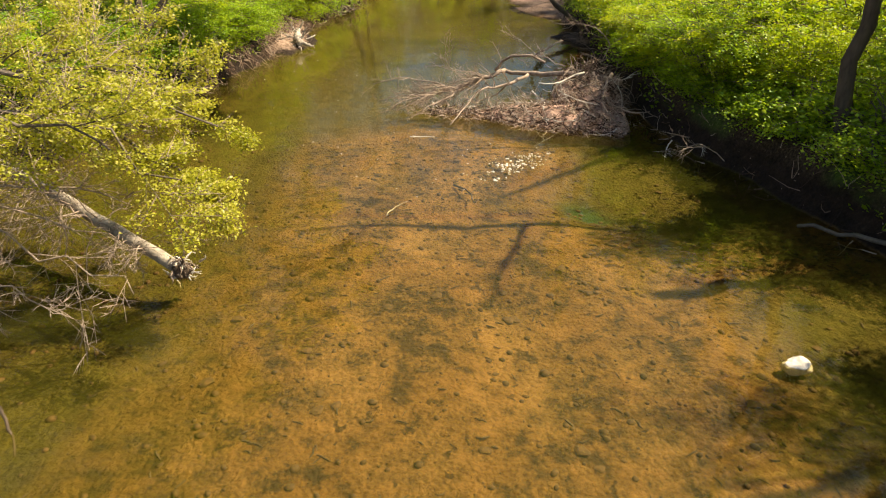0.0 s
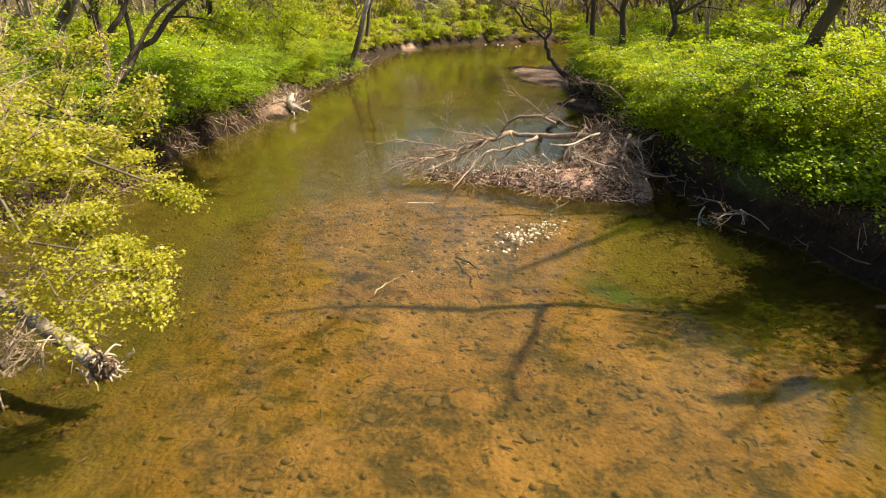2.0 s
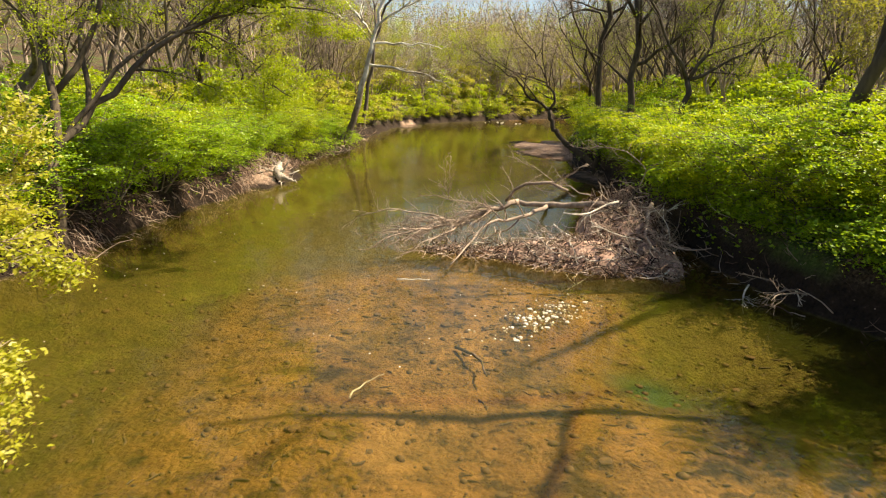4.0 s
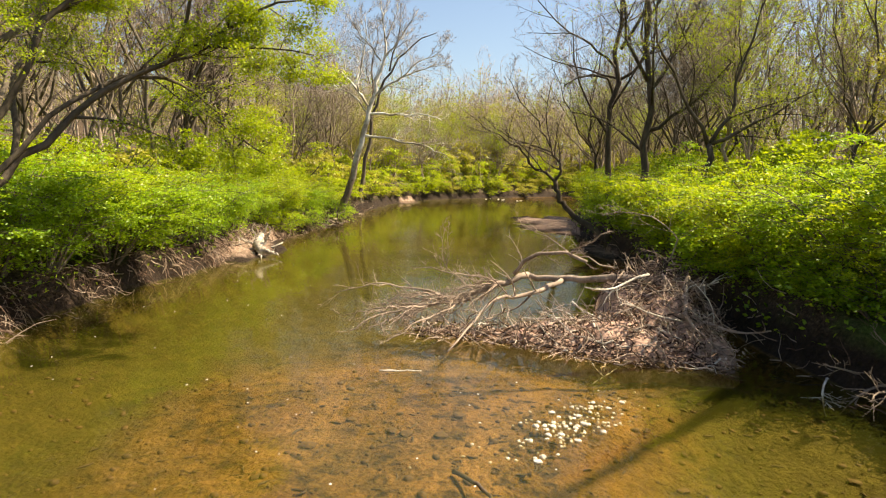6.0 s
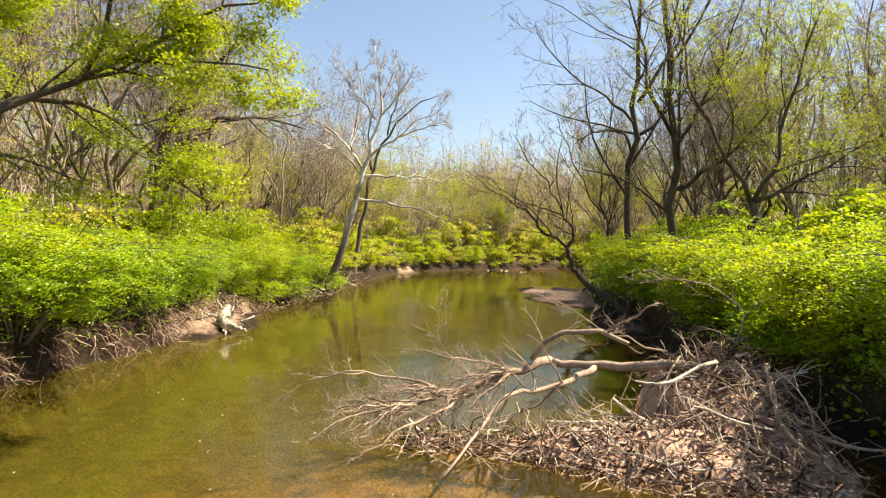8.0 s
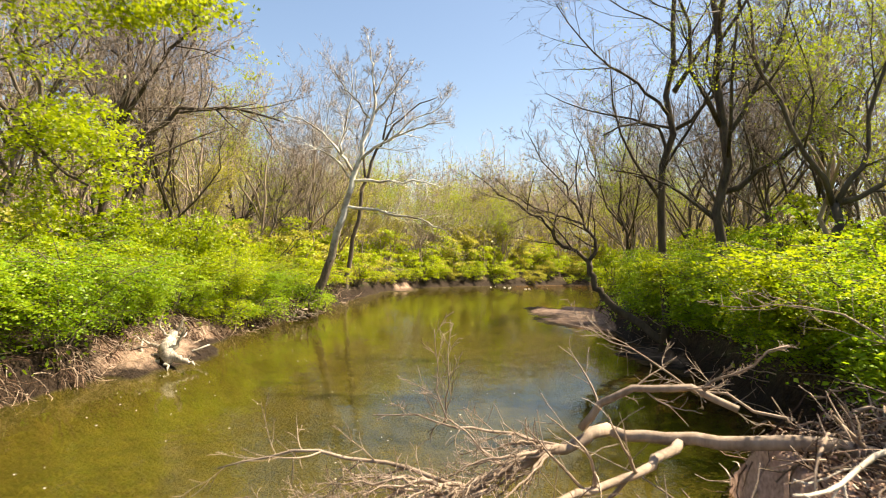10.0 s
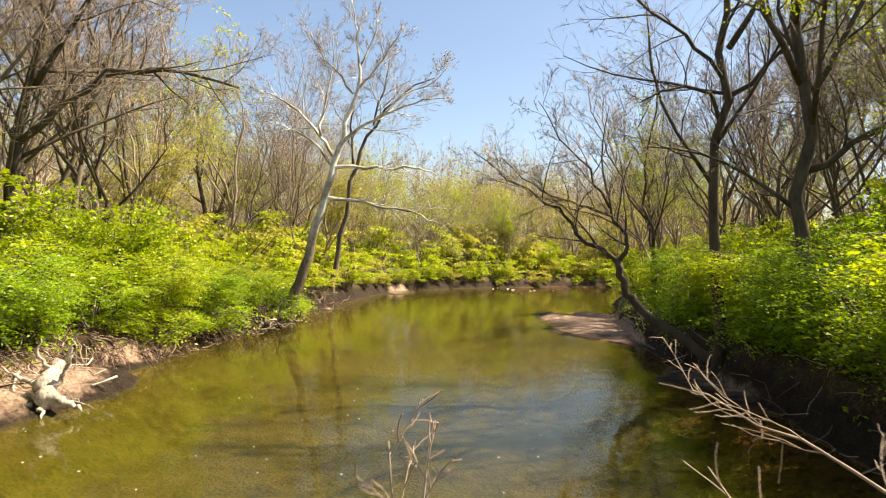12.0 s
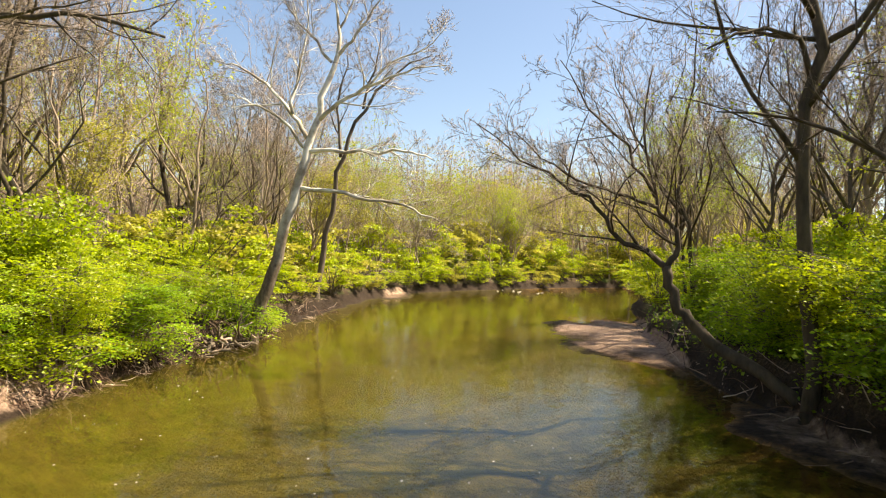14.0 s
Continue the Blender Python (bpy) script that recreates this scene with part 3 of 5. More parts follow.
# the big straight tree with an arching limb
r = np.random.default_rng(24)
oak = [limb([(0, 0, -0.4), (0.0, 0, 4), (-0.1, 0, 8), (0.1, 0.2, 12), (0.3, 0.5, 17)], 0.18, 0.06),
       limb([(-0.1, 0, 7.2), (-0.5, -0.2, 8.2), (-1.7, -0.6, 8.2), (-2.6, -0.9, 7.6)], 0.07, 0.02),
       limb([(-0.1, 0, 8.6), (-1.4, -1.0, 9.6), (-3.2, -1.8, 10.2), (-4.6, -2.5, 11.6)], 0.065, 0.015),
       limb([(0.1, 0.1, 9.5), (1.8, 0.2, 12), (2.4, 0.2, 15.5)], 0.10, 0.02),
       limb([(0.0, 0.1, 8.0), (1.6, -0.5, 9.5), (3.4, -0.8, 12.5)], 0.08, 0.02)]
plant("tall_tree", tree_meshes("tall", r, oak, ((9, 0.8, 0.4, 0.10, 0.32), (6, 0.75, 0.5, 0.06, 0.15), (4, 0.75, 0.5, 0.04, 0.15)), BARK_DARK, LEAF_YELLOW, 900, 0.07, fine=4), (6.7, 49.8, gz(6.7, 49.8)),
      "tall dark tree with a straight trunk and an arching limb", "tree")
r = np.random.default_rng(25)
second = [limb([(0, 0, -0.4), (0.1, 0, 4), (-0.2, 0, 8), (-0.6, 0.2, 12), (-0.2, 0.3, 16)], 0.19, 0.05),
          limb([(-0.1, 0, 6.5), (-1.6, -0.6, 9.2), (-2.4, -1.0, 12)], 0.09, 0.02), limb([(0, 0, 6), (1.5, 0.2, 8.5), (2.6, 0.4, 12)], 0.09, 0.02),
          limb([(0.1, 0, 4.4), (1.4, -1.0, 5.2), (2.8, -1.8, 7.2)], 0.10, 0.03)]
plant("tall_tree", tree_meshes("second", r, second, BARE, BARK_DARK, LEAF_YELLOW, 5200, 0.065, fine=4), (7.5, 46.8, gz(7.5, 46.8)),
      "tall dark tree with sparse yellow-green young leaves", "tree")
r = np.random.default_rng(26)
fork = [limb([(0, 0, -0.3), (0.2, 0, 2.0), (0.3, 0, 3.7)], 0.14, 0.11), limb([(0.3, 0, 3.6), (-0.8, -0.1, 5.6), (-2.0, -0.3, 7.4), (-2.6, -0.4, 10)], 0.08, 0.02),
        limb([(0.3, 0, 3.6), (1.2, 0.1, 5.0), (1.5, 0.2, 7.6), (2.4, 0.3, 10)], 0.08, 0.02), limb([(0.35, 0, 3.7), (1.8, -0.4, 4.4), (3.4, -0.8, 5.6)], 0.08, 0.02)]
plant("forked_tree", tree_meshes("forked", r, fork, BARE, BARK_DARK, LEAF_YELLOW, 9000, 0.065, fine=4, clear_stem=True), (8.4, 42.4, gz(8.4, 42.4)),
      "forked dark tree with yellow-green spring leaves", "tree")
# trunks on the right bank beside the start
SPARSE = ((5, 0.8, 0.30, 0.1, 0.3), (4, 0.8, 0.5, 0.05, 0.15))
r = np.random.default_rng(27)
near_right = [limb([(0, 0, -0.4), (0.12, 0, 2), (0.35, 0.05, 5), (0.3, 0.1, 9), (0.1, 0.5, 13), (0.1, 0.8, 16)], 0.20, 0.07),
              limb([(0.3, 0.1, 9.2), (0.3, -1.2, 9.8), (0.2, -2.9, 10.2), (0.3, -3.4, 11)], 0.07, 0.02), limb([(0.2, 0.1, 12), (0.4, 1.4, 13.4), (0.5, 2.2, 15)], 0.05, 0.02), limb([(0.1, 0.1, 14), (0.2, -1.2, 15.2), (0.2, -2.0, 17)], 0.05, 0.02)]
plant("leaning_tree", tree_meshes("near_right", r, near_right, SPARSE, BARK_DARK, thick=0.006, fine=4, clear_stem=True), (8.9, 25.4, gz(8.9, 25.4)),
      "dark trunk rising out of the undergrowth of the bank", "tree")
for x, y, sx, sy, seed, q in ((9.1, 32.9, 0.25, -0.30, 31, 0.21), (9.85, 32.2, 0.06, -0.05, 32, 0.12)):
    r = np.random.default_rng(seed)
    plant("leaning_tree", tree_meshes("right_lean", r, [(np.linspace(-0.4, 15, 13)[:, None] * np.array([sx, sy, 1.0]) + r.normal(0, 0.03, (13, 3)), np.linspace(q, 0.06, 13)), limb([(sx * 5, sy * 5, 5), (sx * 5 + 0.9, sy * 5, 7), (sx * 6 + 1.4, sy * 5, 10)], q * 0.5, 0.03)], SPARSE, BARK_DARK, thick=0.006, fine=4, clear_stem=True), (x, y, gz(x, y)),
          "dark slanting tree rising out of green bushes", "tree")
shade = ((11.6, 22.7, [limb([(0, 0, -0.4), (0.1, 0, 3), (-0.1, 0.1, 6), (0.1, 0, 9.4)], 0.30, 0.17), limb([(0, 0, 6.4), (0.3, -0.7, 7), (0.2, -1.1, 7.8)], 0.04, 0.015), limb([(0, 0, 4.6), (-0.3, 0.7, 5.2), (-0.2, 1.2, 6.0)], 0.04, 0.015)], 34),
         (13.2, 18.2, [limb([(0, 0, -0.4), (0.1, 0, 4), (0.1, 0.1, 8), (-0.3, 0, 12)], 0.2, 0.06), limb([(0, 0, 4.4), (0.6, -1.2, 6.4), (0.8, -2, 9.2)], 0.11, 0.03), limb([(0, 0, 5.6), (-0.3, 1.4, 7.4), (-0.2, 2.0, 9.6)], 0.11, 0.03), limb([(0, 0, 6.6), (-0.9, -0.6, 8.4), (-1.4, -0.9, 10.6)], 0.09, 0.03)], 35))
for x, y, limbs, seed in shade:
    plant("bank_tree", tree_meshes("shade", np.random.default_rng(seed), limbs, SPARSE, BARK_DARK, thick=0.006, fine=4), (x, y, gz(x, y)), "bare dark tree throwing its shadow over the creek", "tree")
# leafy trees outside the view, added only to cast shade on bank and water
for x, y, hi, seed in ((12.9, 18.4, 8.5, 46), (11.4, 15.4, 8.0, 45), (12.3, 25.3, 8.5, 47)):
    r = np.random.default_rng(seed)
    plant("leafy_tree", tree_meshes("unseen_shade_tree", r, random_limbs(r, hi, 0.13, 0.05, 4), ((7, 0.8, 0.36, 0.05, 0.35), (5, 0.75, 0.5, 0.0, 0.15)), BARK_DARK, LEAF_GREEN, 9000, 0.13, 1, 0.3, thick=0.006, fine=3), (x, y, gz(x, y)), "unseen leafy tree added to shade the foot of the bank", "tree")
# the leafy tree on the left bank
r = np.random.default_rng(36)
lt = [limb([(0, 0, -0.4), (-0.1, 0, 1.0), (-0.1, 0.1, 1.8)], 0.17, 0.14),
      limb([(-0.1, 0.1, 1.7), (0.4, 1.0, 2.9), (1.5, 2.2, 4.4), (3.1, 3.1, 5.7), (4.6, 3.1, 6.4), (6.0, 2.7, 6.8)], 0.10, 0.012),
      limb([(-0.1, 0.1, 1.6), (-0.5, 0.8, 3.6), (-0.9, 1.4, 6.0), (-1.0, 1.8, 9.5)], 0.12, 0.03),
      limb([(-0.1, 0.2, 1.9), (0.8, 1.4, 3.9), (1.7, 2.7, 5.0), (2.5, 3.8, 4.85), (3.1, 4.4, 4.35), (3.4, 4.4, 3.85), (4.3, 4.3, 3.3)], 0.06, 0.015),
      limb([(1.3, 2.0, 4.2), (2.6, 2.8, 5.3), (4.2, 2.9, 5.6), (5.9, 2.6, 5.4)], 0.05, 0.012),
      limb([(-0.4, 0.8, 3.2), (0.6, 2.0, 5.8), (1.7, 2.5, 7.8), (3.2, 2.6, 9.2)], 0.08, 0.02),
      limb([(2.6, 2.9, 5.3), (3.6, 2.4, 7.0), (5.0, 2.2, 8.2)], 0.05, 0.012),
      limb([(0.3, 1.0, 2.8), (-0.6, 2.4, 5.0), (-0.2, 3.4, 6.4), (1.0, 4.2, 7.0)], 0.07, 0.02)]
plant("leafy_tree", tree_meshes("left_leafy", r, lt, ((9, 0.9, 0.22, 0.06, 0.3), (6, 0.8, 0.5, 0.04, 0.15), (4, 0.75, 0.5, 0.0, 0.15)), BARK_DARK, LEAF_LIME, 64000, 0.062, 2, 0.21, clear_stem=True), (-9.25, 29.1, gz(-9.25, 29.1)), "dark many-limbed tree with sprays of fresh lime leaves", "tree")
r = np.random.default_rng(37)
plant("leafy_tree", tree_meshes("left_back", r, [limb([(0, 0, -0.4), (0.2, 0, 4), (0.8, -0.2, 8), (0.6, 0, 13)], 0.3, 0.06), limb([(0.3, 0, 5), (1.8, 0.6, 7), (3.0, 1.2, 8.4)], 0.12, 0.03), limb([(0.4, 0, 4.2), (-1.4, 0.5, 6.8), (-2.0, 0.6, 9.2)], 0.10, 0.03)], BARE, BARK_GREY, LEAF_LIME, 9000, 0.07, 2, 0.24),
      (-14.4, 36.0, gz(-14.4, 36.0)), "grey tree with spreading limbs and young lime leaves", "tree")
r = np.random.default_rng(38)
plant("leaning_tree", tree_meshes("left_mid", r, [limb([(0, 0, -0.4), (-0.4, 0, 3), (-1.2, 0.2, 7), (-1.6, 0.2, 12.5)], 0.2, 0.05), limb([(-0.3, 0, 2.5), (0.9, 0, 5.5), (1.2, 0, 9)], 0.12, 0.03), limb([(-0.5, 0, 4), (1.9, 0, 5.0), (3.4, 0, 6.8)], 0.09, 0.02)], BARE, BARK_DARK, LEAF_YELLOW, 4000, 0.08),
      (-15.8, 68, gz(-15.8, 68)), "dark slender tree with a haze of young leaves", "tree")
r = np.random.default_rng(39)
plant("bare_tree", tree_meshes("left_over", r, [limb([(0, 0, -0.4), (0.3, 0, 4), (1.0, 0, 8), (1.4, 0, 13)], 0.19, 0.04), limb([(0.4, 0, 5), (2.2, 0.4, 7), (4.4, 0.6, 7.6), (6.6, 0.8, 7.0)], 0.12, 0.03), limb([(0.7, 0, 6.5), (2.6, -0.4, 9.4), (4.6, -0.6, 10.6)], 0.1, 0.03)], BARE, BARK_DARK),
      (-14.2, 49, gz(-14.2, 49)), "bare dark tree stretching limbs towards the creek", "tree")

# the wood on both sides and round the bend
kinds = []
for k in range(5):
    r = np.random.default_rng(60 + k)
    kinds.append(plant("bare_tree", tree_meshes("wood", r, random_limbs(r, 14 + k, 0.095 + 0.015 * (k % 3), 0.07, 3), ((9, 0.75, 0.40, 0.14, 0.28), (6, 0.7, 0.5, 0.08, 0.12), (4, 0.7, 0.5, 0.06, 0.12)), (BARK_GREY, BARK_DARK, BARK_GREY, BARK_FAR, BARK_DARK)[k], None, thick=0.0065, fine=5), (18 + 3 * k, 62 + 2 * k, gz(18 + 3 * k, 62)), "bare grey-brown woodland tree", "tree", "woodland trees"))
for k in range(3):
    r = np.random.default_rng(70 + k)
    kinds.append(plant("budding_tree", tree_meshes("budding", r, random_limbs(r, 9 + 2 * k, 0.10, 0.09, 3), ((8, 0.65, 0.38, 0.2, 0.3), (6, 0.6, 0.45, 0.12, 0.2)), BARK_FAR, (LEAF_OLIVE, LEAF_YELLOW, LEAF_LIME)[k], 4200, 0.09, 1, 0.32, thick=0.007, fine=3), (-18 - 3 * k, 60 + 3 * k, gz(-18 - 3 * k, 60)), "slender tree with a haze of yellow-green buds", "tree", "woodland trees"))
thin = []
for k in range(3):
    r = np.random.default_rng(76 + k)
    thin.append(plant("bare_tree", tree_meshes("thin_wood", r, random_limbs(r, 14 + k, 0.12, 0.06, 2), ((7, 0.7, 0.36, 0.18, 0.3), (5, 0.65, 0.5, 0.08, 0.15)), BARK_FAR, (None, LEAF_OLIVE, LEAF_YELLOW)[k], 700, 0.19, 1, 0.4, thick=0.009, fine=7), (30 + 3 * k, 80, gz(30 + 3 * k, 80)), "thin grey-brown tree deep in the wood", "tree", "woodland trees"))
r = np.random.default_rng(80)
spots = []
for _ in range(6000):
    if len(spots) >= 210:
        break
    u = r.uniform()
    if u < 0.32:
        x, y = 9 + 34 * r.uniform() ** 1.5, r.uniform(38, 120)
    elif u < 0.66:
        x, y = -12 - 34 * r.uniform() ** 1.5, r.uniform(30, 120)
    else:
        x, y = r.uniform(-40, 60), r.uniform(95, 190)
    if left_edge(np.array(y)) - 1.5 < x < right_edge(np.array(y)) + 2.0 or gz(x, y) < 0.6:
        continue
    if any((x - a) ** 2 + (y - b) ** 2 < 5 for a, b in spots):
        continue
    spots.append((x, y))
for i, (x, y) in enumerate(spots):
    far = y > 85
    k = r.choice(8, p=[0.14, 0.14, 0.14, 0.14, 0.14, 0.12, 0.10, 0.08] if not far else [0.10, 0.10, 0.10, 0.10, 0.10, 0.25, 0.18, 0.07])
    s = r.uniform(0.75, 1.15) * (0.85 if far else 1.0)
    deep = far or x > right_edge(np.array(y)) + 9 or x < left_edge(np.array(y)) - 9
    m = pose(x, y, gz(x, y), r.normal(0, 3), r.normal(0, 3), r.uniform(0, 360)) @ Matrix.Diagonal((s, s, s, 1))
    if 8 < x < 24 and 36 < y < 64 and math.sin(91 * x + 37 * y) > -0.2:
        continue
    copy_thing(thin[k % 3] if deep and k < 7 else kinds[k], m)

for x, y, k, s in ((8.9, 63.5, 1, 0.95), (9.6, 68, 4, 0.85), (11.0, 64, 2, 0.95), (12.2, 56, 0, 0.9), (15.6, 40.5, 5, 1.1),
                   # the first five here stay out of view, added to shade the right side
                   (15.2, 20.5, 7, 0.85), (14.6, 17.5, 7, 0.9), (12.4, 15.4, 7, 1.0), (12.0, 12.8, 7, 1.0), (15.6, 23.4, 7, 0.8), (17.8, 36.6, 6, 0.85), (19.5, 31.0, 6, 0.8),
                   (13.8, 49.5, 0, 1.0), (12.4, 51.5, 4, 1.0), (16.0, 55.5, 4, 1.0), (19.5, 51.5, 6, 1.3), (11.2, 58.0, 2, 0.9),
                   (10.8, 53.6, 0, 1.0), (13.0, 59.5, 6, 1.35), (11.6, 48.6, 6, 1.2), (16.4, 43.4, 7, 1.1), (20.5, 49.5, 6, 1.3), (21.5, 55.5, 2, 1.2), (18.4, 41.0, 6, 1.2), (14.2, 63.5, 0, 1.1),
                   (-15.4, 51.0, 0, 1.1), (-17.0, 54.5, 2, 1.15), (-18.5, 49.0, 3, 1.15), (-20.5, 45.5, 0, 1.2), (-16.6, 59.0, 3, 1.1), (-19.0, 62.0, 2, 1.15), (-21.5, 52.5, 2, 1.2), (-13.2, 57.0, 3, 0.9), (-17.5, 44.5, 3, 1.1), (-22.0, 41.5, 2, 1.2), (-21.0, 36.0, 3, 1.15), (-24.0, 47.0, 0, 1.25), (-14.0, 74.0, 3, 1.0), (-12.0, 80.0, 3, 0.9), (-17.0, 78.0, 0, 1.0),
                   (-14.6, 33.0, 7, 1.2), (-16.8, 36.5, 7, 1.2), (-18.0, 41.0, 7, 1.2), (-17.6, 33.2, 1, 1.0), (-19.5, 38.5, 4, 1.0), (-14.8, 44.0, 7, 1.1),
                   (-13.8, 46.5, 2, 1.0), (-13.4, 53, 1, 0.85), (-12.4, 63, 6, 1.1), (-11, 66, 3, 0.8), (-13, 71, 0, 0.9), (-11, 76, 5, 1.2), (-16, 46, 2, 0.9), (-15.5, 39.5, 4, 0.85)):
    copy_thing(kinds[k], pose(x, y, gz(x, y), 0, 0, 77 * x) @ Matrix.Diagonal((s, s, s, 1)))

for i in range(62):
    y = r.uniform(84, 136)
    x = float(left_edge(np.array(y))) - 1.5 - 13 * r.uniform() ** 1.3
    if i % 4 == 0:
        y = r.uniform(64, 104)
        x = float(right_edge(np.array(y))) + 2 + 8 * r.uniform()
    s = r.uniform(0.7, 1.15)
    copy_thing(kinds[(5, 6, 5, 6, 7)[i % 5]] if i % 3 else thin[i % 2], pose(x, y, gz(x, y), r.normal(0, 5), r.normal(0, 5), r.uniform(0, 360)) @ Matrix.Diagonal((s, s, s, 1)))

# the far wood, past counting
wood_geo, haze_geo = Geo(), Geo()
r = np.random.default_rng(83)
moulds = []
for k in range(4):
    lines, g, q = [], Geo(), Geo()
    for ln, rd in random_limbs(r, 13 + k, 0.15, 0.05, 3):
        sprout(r, ln, rd, 0, ((6, 0.7, 0.36, 0.2, 0.3), (4, 0.65, 0.5, 0.1, 0.2)), lines)
    for ln, rd, lv in lines:
        if lv == 2:
            continue
        step = ln[::3] if lv == 0 else ln[[0, len(ln) // 2, -1]]
        tube(g, step, np.maximum(np.interp(np.linspace(0, 1, len(step)), np.linspace(0, 1, len(rd)), rd), 0.016), 4 if lv == 0 else 3)
    last = [ln for ln, rd, lv in lines if lv == 2]
    cones(g, np.array([ln[0] for ln in last]), np.array([ln[-1] for ln in last]), 0.02)
    bristle(r, g, last, 4, 0.7, 0.014)
    tip = np.array([ln[-1] for ln, rd, lv in lines if lv > 0])
    pick = tip[r.integers(0, len(tip), 560)] + r.normal(0, 0.6, (560, 3))
    leaves(q, pick, r.normal(0, 1, (560, 3)), 0.32 * r.uniform(0.6, 1.3, 560))
    moulds.append((np.concatenate(g.v), np.concatenate(g.tri), np.concatenate(g.quad), np.concatenate(q.v), np.concatenate(q.tri)))
n = 0
while n < 310:
    x, y = (r.uniform(-95, 120), r.uniform(60, 240)) if n % 3 else (r.uniform(-10, 60), r.uniform(128, 165))
    if left_edge(np.array(y)) - 22 < x < right_edge(np.array(y)) + 25 and y < 138 and (n % 3 or x > float(np.interp(y, LEFT[:, 0], LEFT[:, 1])) - 3):
        continue
    v, t, q, lv, lt = moulds[n % 4]
    a, sc = r.uniform(0, 6.28), r.uniform(0.85, 1.35)
    turn = np.array([[math.cos(a), math.sin(a), 0], [-math.sin(a), math.cos(a), 0], [0, 0, 1]]) * sc
    at = np.array([x, y, gz(x, y)])
    wood_geo.put(v @ turn + at, t, q)
    if r.uniform() < 0.85:
        haze_geo.put(lv @ turn * [1, 1, 0.8] + at, lt)
    n += 1
tagged(new("far_wood", wood_geo.mesh("far_wood", BARK_FAR)), "distant grey-brown leafless wood round the bend", "wood", kind="stuff")
tagged(new("far_wood_foliage", haze_geo.mesh("far_wood_foliage", LEAF_OLIVE)), "olive and yellow haze of buds in the far wood", "foliage", kind="stuff")


# ---- bushes ----
def bush_meshes(name, r, foliage, sprays, per, leaf, width=2.0, height=2.9, wood=BARK_GREY):
    """A many-stemmed shrub: stems, and leafy sprays in arching layers."""
    stems, crown = Geo(), Geo()
    n = 13
    tops = []
    for k in range(n):
        a = r.uniform(0, 6.28)
        q = r.uniform(0.3, 1.0)
        e = np.array([math.cos(a) * width * q, math.sin(a) * width * q, height * r.uniform(0.55, 1.0) * (1.12 - 0.4 * q)])
        line, rad = limb([(e[0] * 0.08, e[1] * 0.08, -0.2), e * [0.4, 0.4, 0.6], e * [0.8, 0.8, 0.95], e * [1.15, 1.15, 0.95]], 0.035, 0.008, 1)
        tube(stems, line, rad, 4)
        tops.append(line)
    pads = max(14, sprays // 11)
    pick = r.integers(0, n, pads)
    u = r.uniform(0.15, 1, pads) ** 0.8
    c = np.array([along(tops[i], w)[0] for i, w in zip(pick, u)]) + r.normal(0, 0.26, (pads, 3)) * [1, 1, 0.7] * (width / 2)
    c[:, 2] = np.maximum(c[:, 2], 0.1)
    which = r.integers(0, pads, sprays)
    p = c[which] + r.normal(0, 0.17, (sprays, 3)) * [1, 1, 0.35]
    a = np.arctan2(p[:, 1], p[:, 0]) + r.normal(0, 1.0, sprays)
    d = unit(np.stack([np.cos(a), np.sin(a), r.normal(0.10, 0.16, sprays)], 1))
    length = r.uniform(0.35, 0.85, sprays)
    for k in range(sprays // 6):
        q = p[k] + d[k] * length[k]
        tube(stems, [p[k] - d[k] * 0.3, (p[k] + q) / 2 + [0, 0, 0.02], q - [0, 0, 0.1]], [0.008, 0.006, 0.003], 3)
    t = (np.arange(per) + 0.5) / per
    pos = p[:, None] + d[:, None] * (length[:, None] * t)[:, :, None]
    pos[:, :, 2] -= (t ** 2)[None] * length[:, None] * 0.3
    side = unit(np.cross(d, [0, 0, 1.0]))
    flip = np.where(np.arange(per) % 2 == 0, 1.0, -1.0)
    way = d[:, None] * 0.55 + side[:, None] * flip[None, :, None] * 0.85 + r.normal(0, 0.25, (sprays, per, 3))
    size = leaf * r.uniform(0.7, 1.25, (sprays, per))
    leaves(crown, pos.reshape(-1, 3), way.reshape(-1, 3), size.ravel(), 0.30)
    return [("stemwork", stems.mesh(name + "_stemwork", wood)), ("foliage", crown.mesh(name + "_foliage", foliage))]


r = np.random.default_rng(90)
near_bush = [plant("bush", bush_meshes("bush", np.random.default_rng(91 + k), m, 1350, 10, 0.084, 2.2, 3.1), (x, y, gz(x, y)), t, "bush", "bank bushes")
             for k, (m, x, y, t) in enumerate(((LEAF_GREEN, 8.6, 33.5, "dense fresh green shrub on the bank"), (LEAF_LIME, -11.2, 34.5, "dense lime-green shrub on the bank"), (LEAF_LIME, 8.9, 38.5, "broad lime-green shrub arching over the bank")))]
mid_bush = [plant("bush", bush_meshes("mid_bush", np.random.default_rng(98 + k), m, 620, 9, 0.11, 2.2, 3.1), (x, y, gz(x, y)), t, "bush", "bank bushes")
            for k, (m, x, y, t) in enumerate(((LEAF_LIME, 11.5, 35, "tall lime-green shrub behind the bank"), (LEAF_LIME, -13.5, 43, "tall lime-green shrub under bare trees"), (LEAF_GREEN, -13.5, 31, "tall green shrub under bare trees")))]
far_bush = [plant("bush", bush_meshes("far_bush", np.random.default_rng(95 + k), m, 240, 7, 0.185), (x, y, gz(x, y)), t, "bush", "bank bushes")
            for k, (m, x, y, t) in enumerate(((LEAF_LIME, 13, 45, "lime-green shrub growing under the trees"), (LEAF_YELLOW, -12, 62, "yellow-green creekside shrub in young leaf"), (LEAF_OLIVE, -13, 56, "olive-brown budding shrub beside the creek")))]


